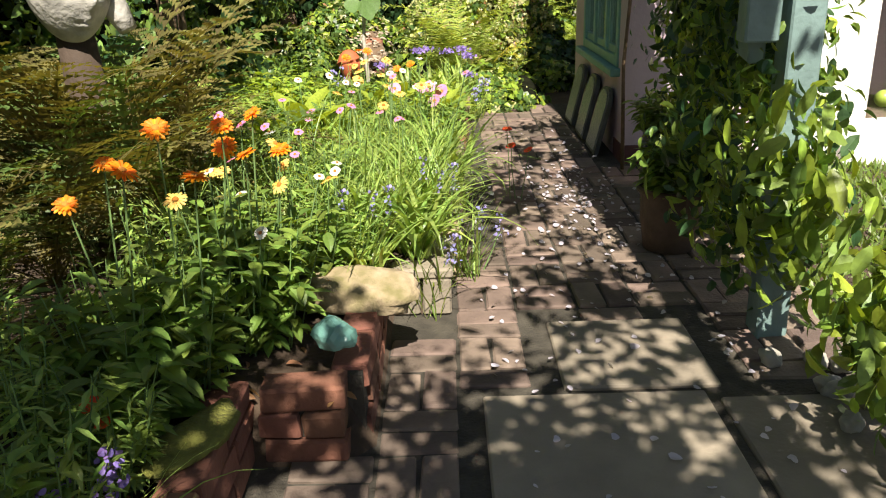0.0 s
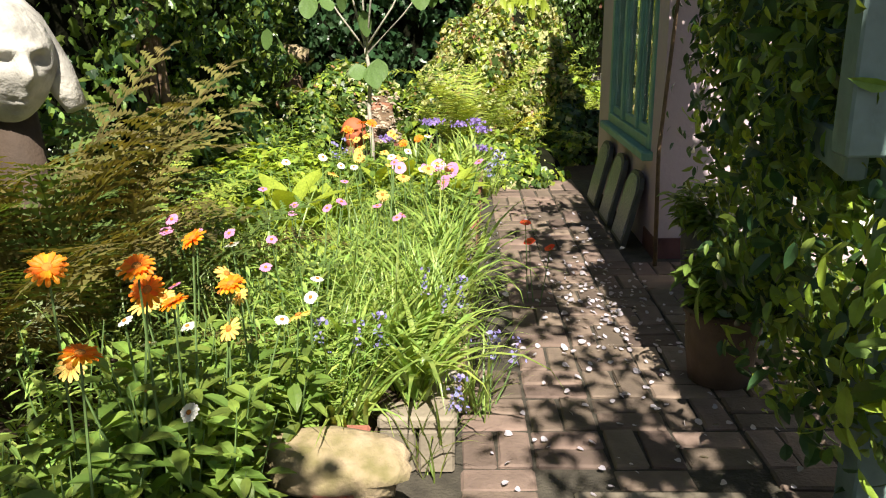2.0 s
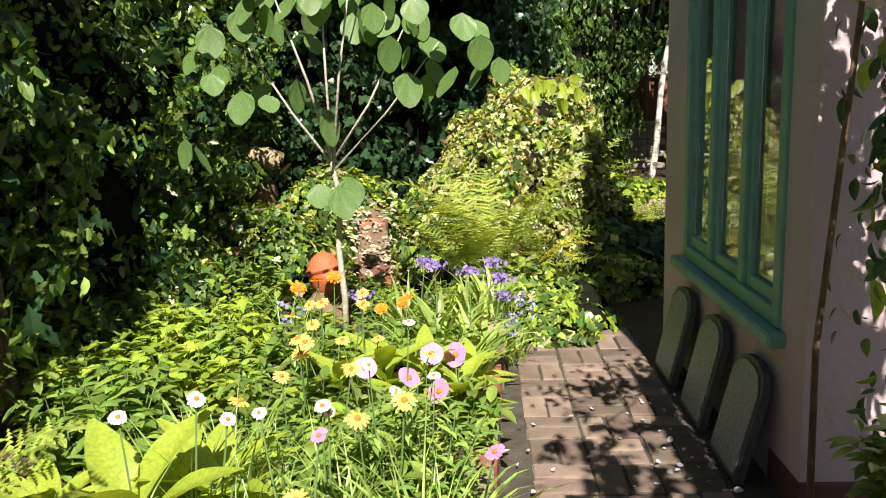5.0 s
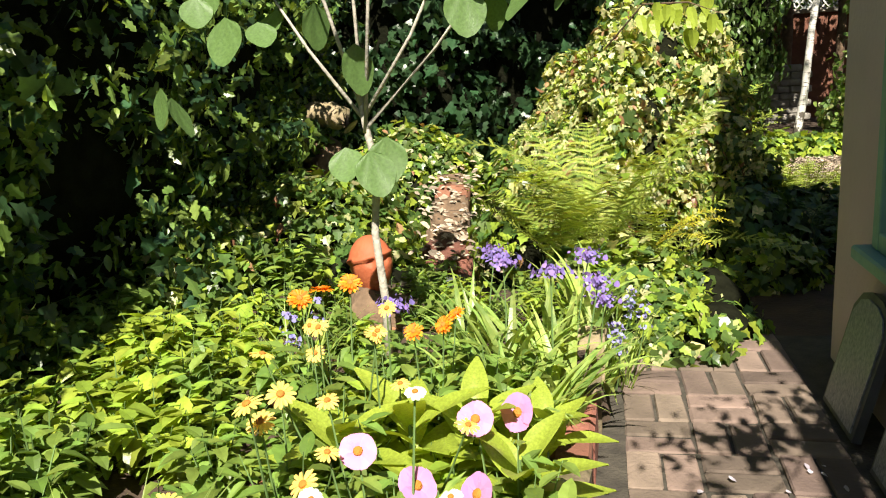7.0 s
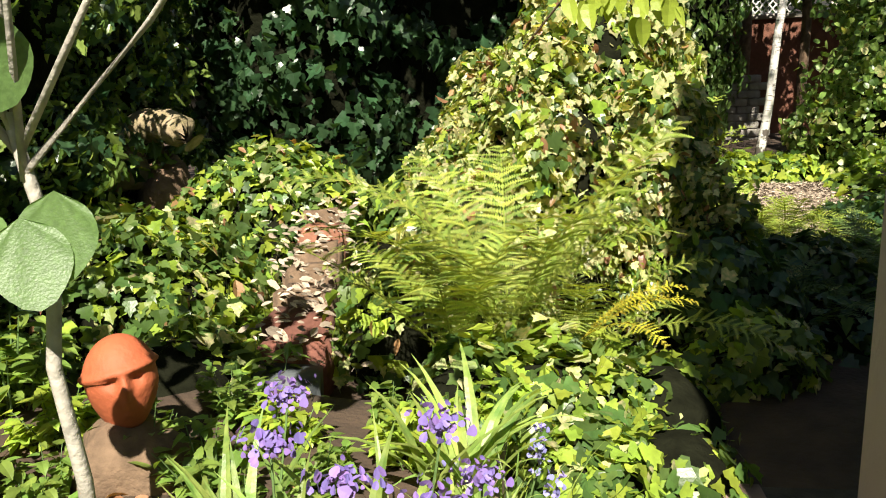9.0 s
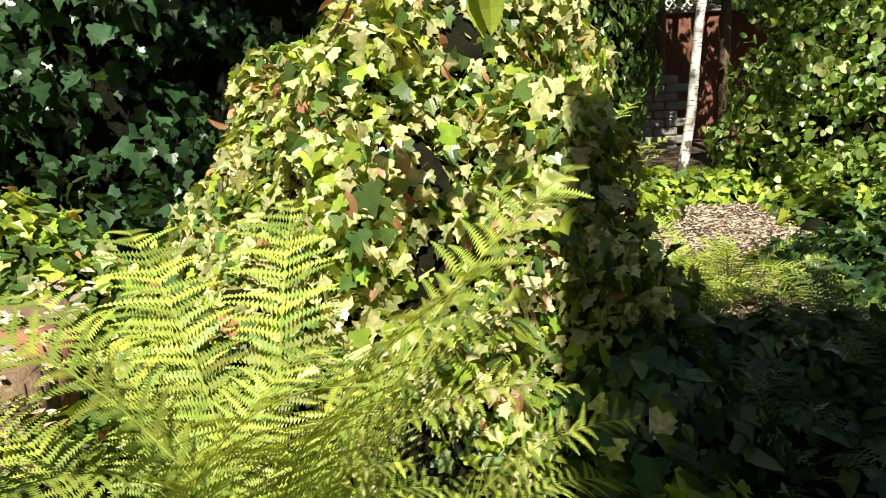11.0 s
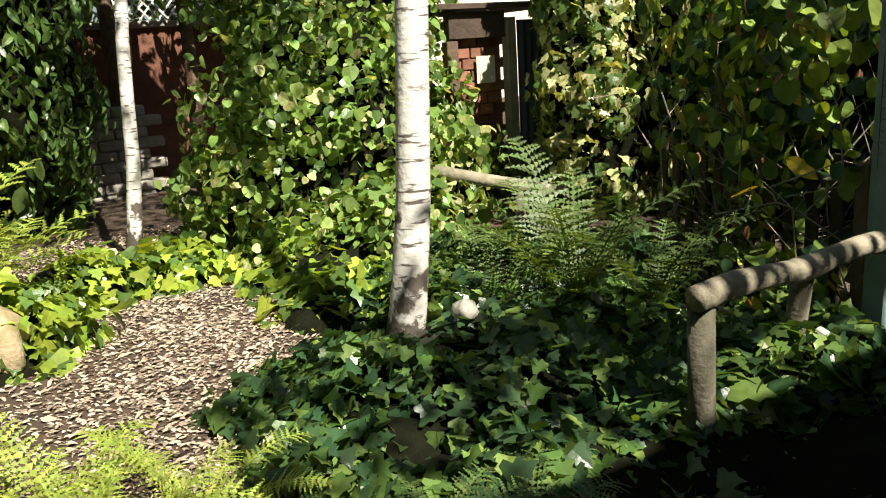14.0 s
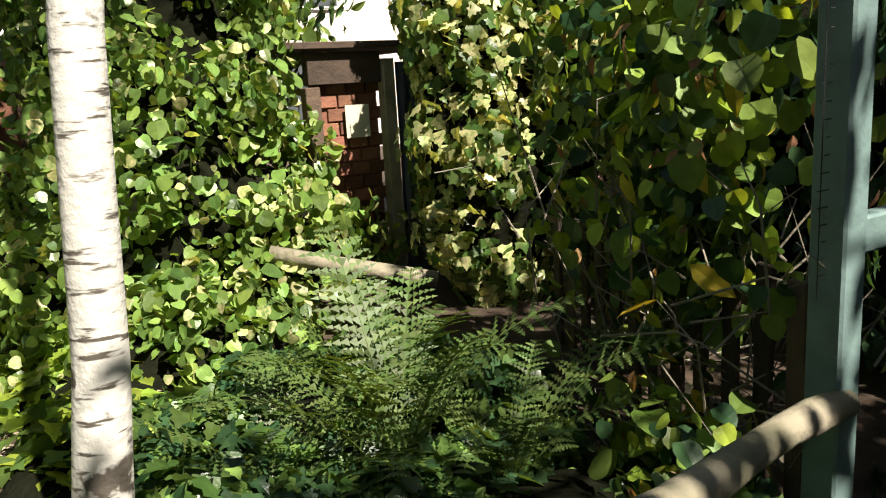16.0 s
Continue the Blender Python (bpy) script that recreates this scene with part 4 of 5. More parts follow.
# ---- trees ----
def round_leaves(ob, spots, size=0.12):
    for x, y, z in spots:
        k = size * random.uniform(0.75, 1.25)
        part("leaf", LEAFROUND, ob, "", Matrix.Translation((x, y, z)) @ Matrix.Rotation(random.uniform(-1.2, 1.2), 4, "Z") @ Matrix.Rotation(random.uniform(-2.3, -1.3) + 3.14159 * 0, 4, "X") @ Matrix.Rotation(random.uniform(-0.6, 0.6), 4, "Y") @ Matrix.Scale(k, 4))


def fan_leaf():
    """A rounded heart-shaped leaf with faint ribs."""
    V, F = [(0, 0, 0)], []
    n, rings = 20, 4
    for j in range(1, rings + 1):
        for i in range(n + 1):
            a = math.radians(-155 + 310 * i / n)
            r_ = (0.46 + 0.10 * math.cos(a) + 0.14 * math.exp(-(a * 2.2) ** 2)) * j / rings
            x, y = math.sin(a) * r_ * 1.0, 0.42 * j / rings + math.cos(a) * r_ - 0.0
            V.append((x, y, -0.10 * (x * x + y * y) + 0.012 * math.cos(6 * a) * j / rings))
    w = n + 1
    for i in range(n):
        F.append((0, 1 + i + 1, 1 + i))
    for j in range(rings - 1):
        for i in range(n):
            a = 1 + j * w + i
            F.append((a, a + 1, a + w + 1, a + w))
    return mesh_of("leaf", V, F, M["round"], True)


LEAFROUND = fan_leaf()
random.seed(11)
sap = thing("sapling", "young tree with a pale trunk and large round leaves", "tree")
part("trunk", mesh_of("trunk", *tube([(-0.585, 5.95, 0.12), (-0.580, 5.95, 0.40), (-0.592, 5.93, 0.64), (-0.577, 5.96, 0.86), (-0.60, 5.95, 1.0), (-0.61, 5.94, 1.10)], [0.0165, 0.015, 0.0135, 0.0125, 0.012, 0.010], 10), M["pale_bark"], True), sap)
tips = [(-0.95, 5.95, 1.55), (-0.62, 6.0, 1.85), (-0.25, 5.9, 1.6), (-0.1, 6.0, 1.55), (-0.8, 5.8, 1.8), (-0.45, 5.85, 1.9)]
for tx, ty, tz in tips:
    b = Vector((-0.602, 5.945, random.uniform(0.97, 1.09)))
    t_ = Vector((tx, ty, tz))
    m_ = b.lerp(t_, 0.5) + Vector((random.uniform(-.04, .04), 0, -0.03))
    part("branch", mesh_of("branch", *tube([b, m_, t_], [0.008, 0.006, 0.003], 6), M["pale_bark"], True), sap)
spots = [(-0.57, 5.87, 0.93), (-0.52, 5.90, 0.97), (-0.66, 5.90, 0.94), (-0.6, 5.9, 1.27), (-0.9, 5.62, 1.36), (-0.8, 5.62, 1.34), (-1.18, 5.7, 1.17), (-1.12, 5.65, 1.14)]
for tx, ty, tz in tips:
    for _ in range(9):
        spots.append((tx + random.gauss(0, 0.17), ty + random.gauss(0, 0.12), tz + random.uniform(-0.16, 0.16)))
round_leaves(sap, spots)


def birch(at, r, h, lean, label, crown=True):
    ob = thing("birch_tree", label, "birch tree", pose(*at))
    n = 16
    pts = [(lean[0] * (i / n) + 0.02 * math.sin(i * 1.1), lean[1] * (i / n) + 0.015 * math.cos(i * 0.9), h * i / n) for i in range(n + 1)]
    rad = [r * (1 + 0.35 * math.exp(-i * 0.9)) * (1 - 0.4 * i / n) for i in range(n + 1)]
    part("trunk", mesh_of("trunk", *tube(pts, rad, 14), M["birch"], True), ob, "white papery bark with dark scars")
    for i in (4, 7, 9, 11, 13):
        b = Vector(pts[i])
        if b.z < 1.9:
            continue
        a = i * 2.1
        t_ = b + Vector((math.cos(a) * 0.8, math.sin(a) * 0.8, 0.7))
        part("branch", mesh_of("branch", *tube([b, b.lerp(t_, 0.5) + Vector((0, 0, .08)), t_], [rad[i] * 0.4, rad[i] * 0.25, 0.004], 6), M["branch"], True), ob)
    # the crown is out of view, thickened to cut skylight below
    if crown:
        P, N_ = blob_points([(lean[0] * 0.8, lean[1] * 0.8, h * 0.9, 1.3, 1.3, h * 0.16)], 150, 0.5)
        part("crown", mesh_of("crown", *scatter(OVAL, P, N_ * 0 + np.array([0, 0, 1.0]), 0.07, jit=0.8), M["bush"]), ob)
    return ob


birch((2.535, 9.74, 0.02), 0.056, 5.2, (0.62, 0.0), "white birch trunk with peeling dark scars in ivy")
birch((2.06, 11.88, 0.05), 0.036, 5.0, (0.62, 0.1), "slender pale birch beside the mulch path")
for x, y, r_ in ((3.0, 14.0, 0.05), (2.6, 15.0, 0.07), (1.0, 13.2, 0.06)):
    ob = thing("bare_trunk", "thin grey-brown tree trunk in the shade", "tree", pose(x, y, 0.05), group="far trunks")
    part("trunk", mesh_of("trunk", *tube([(0, 0, 0), (0.04, 0.02, 1.3), (0.0, 0.05, 2.6), (0.08, 0, 4.2)], [r_ * 1.2, r_, r_ * 0.8, r_ * 0.5], 9), M["bark"], True), ob)
old = thing("ivy_trunk", "brown ragged trunk hung with dead ivy stems", "tree")
for i in range(9):
    x, y = -1.55 + random.gauss(0, 0.06), 4.75 + random.gauss(0, 0.06)
    part("ivy_stem", mesh_of("ivy_stem", *tube([(x, y, 0.1), (x + random.gauss(0, .05), y, 0.9), (x + random.gauss(0, .06), y, 1.7), (x + random.gauss(0, .08), y + .05, 3.0)], [0.022, 0.02, 0.02, 0.016], 6), M["bark"], True), old)

# unseen crowns added overhead to shade the hedge, the path and the wood
def crown_over(name, label, blobs, per, size, m, trunk, leaf=OVAL):
    ob = thing(name, label, "tree")
    part("trunk", mesh_of("trunk", *tube([trunk, (trunk[0], trunk[1], blobs[0][2] * 0.6), (blobs[0][0], blobs[0][1], blobs[0][2])], [0.10, 0.08, 0.03], 9), M["bark"], True), ob)
    P, N_ = blob_points(blobs, per, 0.5)
    part("crown", mesh_of("crown", *scatter(leaf, P, N_ * 0.3 + np.array([0, 0, 0.6]), size, jit=0.7), M[m]), ob)


crown_over("garden_tree", "unseen leafy tree added to shade the hedge", [(-2.3, 1.6, 4.2, 0.9, 1.6, 0.5), (-2.4, 3.6, 5.0, 0.9, 1.5, 0.5), (-1.9, 5.2, 5.4, 0.9, 1.3, 0.5)], 8, 0.14, "ivy", (-3.3, 1.5, 0.1))
# unseen crown, set where its shadow lands on ivy and arch ground
crown_over("wood_tree", "unseen leafy tree added to shade the ivy and the fence", [(3.3, 6.35, 3.9, 1.2, 0.55, 0.3), (4.7, 6.1, 3.9, 0.9, 0.7, 0.3), (5.0, 7.2, 4.0, 0.8, 0.8, 0.35)], 150, 0.12, "bush", (6.8, 7.6, 0.0))

# another unseen crown, added to keep sun off the far ivy screen
crown_over("hollow_tree", "unseen leafy tree added to darken the hollow behind the bed", [(-0.35, 9.1, 2.55, 0.75, 0.55, 0.22), (0.15, 9.4, 2.75, 0.5, 0.5, 0.2), (-1.5, 9.2, 2.6, 0.4, 0.4, 0.15)], 700, 0.11, "ivy", (-0.6, 11.2, 0.0))

# ---- statues and stones ----
def head_mesh(name, m, s, tall=1.35, cap=0.0):
    """A carved head that faces -y, chin at the origin."""
    bm = bmesh.new()
    bmesh.ops.create_icosphere(bm, subdivisions=5, radius=1.0)
    for v in bm.verts:
        x, y, z = v.co
        g = lambda cx, cz, sx, sz: math.exp(-((x - cx) / sx) ** 2 - ((z - cz) / sz) ** 2) * max(0.0, -y)
        d = 0.0
        d += 0.30 * g(0, -0.08, 0.13, 0.26)
        d -= 0.20 * (g(-0.34, 0.12, 0.17, 0.11) + g(0.34, 0.12, 0.17, 0.11))
        d += 0.09 * (g(-0.34, 0.10, 0.10, 0.06) + g(0.34, 0.10, 0.10, 0.06))
        d += 0.11 * (g(-0.32, 0.32, 0.25, 0.08) + g(0.32, 0.32, 0.25, 0.08))
        d += 0.12 * g(0, -0.43, 0.22, 0.06) + 0.12 * g(0, -0.56, 0.20, 0.06) - 0.10 * g(0, -0.495, 0.24, 0.03)
        d += 0.10 * g(0, -0.82, 0.25, 0.12)
        taper = 1 - 0.22 * max(0, -z)
        if cap:
            # a knitted cap with a rolled brim that dips over one brow
            brim = smooth01(0.22, 0.28, z - 0.12 * x)
            taper *= 1 + brim * cap + 1.5 * cap * math.exp(-((z - 0.12 * x - 0.31) / 0.07) ** 2)
            d *= 1 - brim
        v.co = Vector((x * taper * 0.78, y * 0.85 * taper - d, (z + 0.9) * tall * 0.62)) * s
    return from_bm(name, bm, m, True)


def carved(name, label, cat, me, m):
    return thing(name, label, cat, m, me)


carved("face_sculpture", "large weathered white plaster face sculpture in the ferns", "statue", head_mesh("face_sculpture", M["plaster"], 0.19, 1.6), pose(-1.40, 3.10, 0.95, 6, 0, 48))
thing("plaster_drape", "sloping white plaster drape behind the face", "statue", None, mesh_of("plaster_drape", *tube([(-1.47, 3.24, 1.34), (-1.36, 3.20, 1.22), (-1.27, 3.17, 1.08), (-1.21, 3.15, 0.97)], [0.04, 0.06, 0.055, 0.035], 12), M["plaster"], True))
thing("plinth_stump", "rough stump under the white face", "stump", pose(-1.41, 3.13, 0.1), mesh_of("plinth_stump", *tube([(0, 0, 0), (0.02, 0, 0.4), (0, 0, 0.88)], [0.11, 0.085, 0.07], 10), M["wood_dark"], True))
carved("terracotta_head", "orange terracotta head with a rounded cap", "statue", head_mesh("terracotta_head", M["terracotta"], 0.112, 1.8, 0.075), pose(-0.75, 6.40, 0.29, -12, 0, 34))


def rock(name, at, sx, sy, sz, m, label, cat="stone", seed=1.0):
    bm = bmesh.new()
    bmesh.ops.create_icosphere(bm, subdivisions=3, radius=1.0)
    for v in bm.verts:
        k = 1 + 0.35 * wob(v.co, 1.3, seed) + 0.12 * wob(v.co, 4, seed)
        v.co = Vector((v.co.x * sx * k, v.co.y * sy * k, max(-0.6, v.co.z) * sz * k))
    return thing(name, label, cat, pose(*at, 0, 0, seed * 40), from_bm(name, bm, m, False if m == M["glassrock"] else True))


rock("head_stone", (-0.74, 6.38, 0.2), 0.16, 0.14, 0.12, M["bark"], "rough dark stone under the terracotta head", seed=9)
arc_ = [(-0.26, 0.05, -0.06), (-0.16, 0.02, 0.02), (-0.05, 0, 0.06), (0.06, -0.01, 0.055), (0.15, -0.02, 0.02), (0.20, -0.03, -0.03)]
thing("carved_stone", "pale arched carved stone under dark ivy", "stone", pose(-1.62, 8.42, 0.84), mesh_of("carved_stone", *tube(arc_, [0.05, 0.075, 0.085, 0.085, 0.08, 0.06], 12), M["sandstone"], True))
rock("carved_stone", (-1.80, 8.36, 0.68), 0.14, 0.12, 0.14, M["sandstone"], "rounded tan stone beneath the arched stone", seed=2)
rock("carved_stone", (-1.68, 8.55, 0.36), 0.24, 0.16, 0.42, M["bark"], "dark stone block under the carved stone", seed=3)
rock("glass_rock", (-0.31, 1.86, 0.285), 0.055, 0.045, 0.05, M["glassrock"], "lump of pale green glass slag on the bed wall", seed=4)
rock("pebble", (-0.04, 2.86, 0.16), 0.05, 0.035, 0.03, M["stone"], "smooth pale pebble on the bed edge", seed=5)
rock("pebble", (0.06, 5.0, 0.235), 0.035, 0.035, 0.03, M["stone"], "smooth white pebble on the bed edge", seed=6)
rock("stone_ball", (2.735, 9.62, 0.32), 0.044, 0.044, 0.044, M["stone"], "round grey stone ball lying in the ivy", seed=0.0)
rock("stone_ball", (2.62, 9.15, 0.20), 0.03, 0.03, 0.03, M["stone"], "small round white stone ball in the ivy", seed=0.3)
rock("basking_stone", (1.36, 10.76, 0.20), 0.16, 0.12, 0.16, M["sandstone"], "rounded tan stone beside the mulch path", seed=8)
for i in range(7):
    rock("pebble", (0.98 + random.uniform(-.1, .2), 2.0 + random.uniform(-.2, .2), 0.015), 0.04, 0.03, 0.03, M["stone"], "grey pebble at the foot of the post", seed=10 + i)
steps = thing("garden_steps", "old brick and slate steps climbing to the ivy", "steps")
for i in range(8):
    x0, y0, z0 = -0.60 - 0.022 * i, 7.16 + 0.16 * i, 0.14 + 0.052 * i
    w = 0.13 - 0.006 * i
    bm = box_bm((-w, -0.11, -0.2 - 0.03 * i), (w, 0.10, 0.0), 0.018, None, 2)
    for v in bm.verts:
        v.co += Vector((wob(v.co, 9, i), wob(v.co, 9, i + 5.0), 0.6 * wob(v.co, 11, i + 9.0))) * 0.035
    part("step", from_bm("step", bm, M["slate"] if i == 0 else pc((M["bark"], M["brick_red"], M["bark"])), True), steps, "", pose(x0, y0, z0, random.uniform(-4, 4), random.uniform(-6, 6), random.uniform(-14, 14)))
P = [(-0.60 - 0.14 * t + random.gauss(0, 0.11), 7.12 + 1.25 * t, 0.150 + 0.40 * t + random.uniform(0, 0.03)) for t in [random.random() for _ in range(260)]]
thing("step_litter", "dry brown leaves lying on the old steps", "dry leaves", me=mesh_of("step_litter", *scatter(OVAL, P, np.tile([0, -0.5, 1.0], (len(P), 1)), 0.036, (1, 0, 0), 0.4), M["mulch"]), kind="stuff")

# ---- wooden things: pergola, rail, fence, shed ----
def post(name, lo, hi, m, parent, label=""):
    return box(name, lo, hi, m, 0.006, parent, label)


perg = thing("pergola", "grey-teal painted timber pergola over the path side", "pergola")
post("post", (0.98, 2.34, -0.05), (1.08, 2.44, 2.5), M["teal_grey"], perg)
post("post", (1.12, 3.45, -0.05), (1.22, 3.55, 2.5), M["teal_grey"], perg)
side = post("rail", (-0.025, 0.0, 0.86), (0.025, 1.05, 0.96), M["teal_grey"], perg)
side.matrix_basis = pose(0.93, 2.445, 0, 0, 0, -12)
post("upright", (0.86, 2.36, 0.93), (0.96, 2.44, 2.5), M["teal_grey"], perg)
post("beam", (0.98, -1.2, 2.502), (1.08, 3.7, 2.6), M["teal_grey"], perg)
post("beam", (-0.9, -1.2, 2.502), (-0.8, 0.7, 2.6), M["teal_grey"], perg)
post("post", (-0.9, -1.2, -0.05), (-0.8, -1.1, 2.5), M["teal_grey"], perg)

rail = thing("log_rail", "low rustic log handrail on round posts", "handrail")
top0, top1 = Vector((2.87, 8.77, 0.545)), Vector((3.93, 8.93, 0.475))
rp = [top0.lerp(top1, k / 8) + Vector((0, 0, 0.008 * math.sin(k * 1.3))) for k in range(-0, 9)]
part("log", mesh_of("log", *tube([top0 - (top1 - top0) * 0.02] + rp[1:], [0.034 + 0.003 * math.sin(k * 2) for k in range(9)], 12), M["wood"], True), rail)
part("post", mesh_of("post", *tube([(2.94, 8.82, 0.0), (2.92, 8.81, 0.25), (2.885, 8.785, 0.52)], [0.036, 0.035, 0.034], 12), M["wood"], True), rail)
part("brace", mesh_of("brace", *tube([(3.50, 9.0, 0.02), (3.43, 8.92, 0.25), (3.38, 8.86, 0.50)], [0.032, 0.031, 0.03], 12), M["wood"], True), rail)
far_rail = thing("log_rail", "weathered log rail behind the birch", "handrail")
part("log", mesh_of("log", *tube([(3.55, 11.2, 0.52), (3.8, 11.05, 0.45), (4.15, 10.85, 0.36)], [0.035, 0.036, 0.034], 10), M["wood"], True), far_rail)
part("post", mesh_of("post", *tube([(3.95, 10.98, 0.0), (3.95, 10.98, 0.4)], [0.03, 0.03], 10), M["wood"], True), far_rail)

arch = thing("garden_arch", "grey-teal painted timber arch post with wire netting", "arch")
post("post", (3.89, 8.92, 0.0), (3.97, 9.0, 2.6), M["teal_grey"], arch)
post("post", (4.35, 8.5, 0.0), (4.43, 8.58, 2.6), M["teal_grey"], arch)
post("crosspiece", (3.972, 8.93, 0.78), (4.9, 8.98, 0.86), M["teal_grey"], arch)
wire = [tube([(3.862 + 0.012 * math.sin(k), 8.96, 0.75 + 0.035 * k), (3.888, 8.96, 0.75 + 0.035 * k)], [0.0015, 0.0015], 4) for k in range(30)] + [tube([(3.862, 8.96, 0.7), (3.862, 8.96, 1.9)], [0.0015, 0.0015], 4)]
part("netting", mesh_of("netting", *join(wire), M["black"]), arch, "rusty wire netting")

fence = thing("picket_fence", "old grey picket fence behind climbing plants", "fence")
for k in range(12):
    x, y = 3.97 + 0.045 * k, 9.06 + 0.125 * k
    ob = box("picket", (-0.008, -0.032, 0.0), (0.008, 0.032, 0.70 + 0.02 * math.sin(k * 2.3)), M["wood_dark"], 0.003, fence)
    ob.matrix_basis = pose(x, y, 0.0, random.uniform(-2, 2), 0, -20)
for z in (0.22, 0.60):
    part("fence_rail", mesh_of("fence_rail", *tube([(4.0, 9.0, z), (4.27, 9.75, z), (4.54, 10.5, z)], [0.03, 0.03, 0.03], 6), M["wood"]), fence)
board_fence = thing("board_fence", "tall dark board fence behind the arch", "fence")
for k in range(26):
    ob = box("board", (-0.01, -0.07, 0.0), (0.01, 0.07, 2.1), M["wood_dark"], 0.002, board_fence)
    ob.matrix_basis = pose(5.7 - 0.0 * k + random.uniform(-.01, .01), 7.1 + 0.15 * k, 0, 0, random.uniform(-1, 1), 0)

shed = thing("shed", "small dark shed of brick and corrugated tin", "shed")
SX, SY = 4.30, 11.9
box("post", (SX + 0.20, SY - 0.09, 0.0), (SX + 0.27, SY - 0.02, 1.32), M["wood"], 0.005, shed)
box("brick_panel", (SX - 0.15, SY, 0.0), (SX + 0.199, SY + 0.1, 1.25), M["brick_red"], 0.003, shed)
box("lintel", (SX - 0.22, SY - 0.07, 1.2), (SX + 0.198, SY - 0.002, 1.36), M["wood_dark"], 0.004, shed)
box("post", (SX - 0.24, SY - 0.07, 0.0), (SX - 0.16, SY, 1.19), M["wood_dark"], 0.004, shed)
box("roof", (SX - 0.35, SY - 0.12, 1.375), (SX + 0.7, SY + 0.9, 1.41), M["wood_dark"], 0.004, shed)
V = []
nn = 40
for i in range(nn + 1):
    x = SX + 0.275 + 0.45 * i / nn
    yy = SY - 0.09 + 0.012 * math.sin(i * 1.25)
    V += [(x, yy, 0.0), (x, yy, 1.3), (x, yy + 0.006, 0.0), (x, yy + 0.006, 1.3)]
F = []
for i in range(nn):
    k = 4 * i
    F += [(k, k + 4, k + 5, k + 1), (k + 2, k + 3, k + 7, k + 6), (k + 1, k + 5, k + 7, k + 3)]
part("tin_sheet", mesh_of("tin_sheet", V, F, M["tin"], True), shed, "dark corrugated tin sheet")
for i in range(14):
    for j in range(3):
        part("brick", BR if i or j else (BR := from_bm("brick", box_bm((-0.052, -0.012, -0.032), (0.052, 0.012, 0.032), 0.003), M["brick_red"])), shed, "", pose(SX - 0.09 + 0.115 * j + (0.05 if i % 2 else 0) - 0.01, SY - 0.006, 0.25 + 0.072 * i))
box("notice", (SX - 0.02, SY - 0.05, 0.92), (SX + 0.12, SY - 0.046, 1.09), M["paper"], 0, shed, "faded blank paper notice")

# far buildings beyond the wood
def far_house(x0, x1, y, h, m, label, wins, roofm="roof"):
    ob = thing("far_house", label, "house")
    box("wall", (x0, y, 0.0), (x1, y + 5, h), M[m], 0.01, ob)
    V = [(x0 - 0.3, y - 0.3, h - 0.05), (x1 + 0.3, y - 0.3, h - 0.05), (x1 + 0.3, y + 2.5, h + 2.2), (x0 - 0.3, y + 2.5, h + 2.2), (x1 + 0.3, y + 5.3, h - 0.05), (x0 - 0.3, y + 5.3, h - 0.05)]
    part("roof", mesh_of("roof", V + [(a, b, c + 0.1) for a, b, c in V], [(0, 3, 2, 1), (3, 5, 4, 2), (6, 7, 8, 9), (9, 8, 10, 11), (0, 1, 7, 6), (5, 11, 10, 4), (0, 6, 9, 3), (3, 9, 11, 5), (1, 2, 8, 7), (2, 4, 10, 8)], M[roofm]), ob)
    for wx, wz, ww, wh in wins:
        w = box("window", (wx - ww / 2, y - 0.05, wz), (wx + ww / 2, y - 0.004, wz + wh), M["white"], 0.01, ob)
        for k in (0, 1):
            a = wx - ww / 2 + 0.06 + k * (ww / 2 - 0.03)
            box("pane", (a, y - 0.06, wz + 0.07), (a + ww / 2 - 0.09, y - 0.052, wz + wh - 0.07), M["slate"], 0, w, "dark glass pane")


far_house(5.5, 12.0, 21.0, 5.2, "cream", "pink-white rendered house beyond the garden", ((8.3, 2.5, 1.2, 1.3), (10.5, 2.5, 1.2, 1.3), (8.3, 0.6, 1.2, 1.2)))
brick_wall = thing("brick_shed", "red brick shed with a white lattice behind the trees", "shed")
box("wall", (2.2, 15.3, 0.0), (4.7, 15.45, 1.5), M["brick_red"], 0.005, brick_wall)
box("coping", (2.15, 15.25, 1.502), (4.75, 15.5, 1.56), M["stone"], 0.01, brick_wall)
for k in range(12):
    for s in (1, -1):
        p0 = Vector((2.3 + 0.08 * k, 15.2, 1.57))
        part("lattice_slat", mesh_of("lattice_slat", *tube([p0, p0 + Vector((0.3 * s, 0, 0.36))], [0.011, 0.011], 4), M["white"]), brick_wall)
dry = thing("dry_wall", "grey coursed stone wall in the shade", "wall")
for i in range(9):
    for j in range(7):
        ob = part("stone_block", SB if i or j else (SB := from_bm("stone_block", box_bm((-0.13, -0.08, -0.042), (0.13, 0.08, 0.042), 0.012), M["stone"])), dry, "", pose(1.0 + 0.27 * j + (0.13 if i % 2 else 0), 14.7 + random.uniform(-.012, .012), 0.09 + 0.09 * i))

# ---- climbers, shrubs and far leaves ----
random.seed(21)
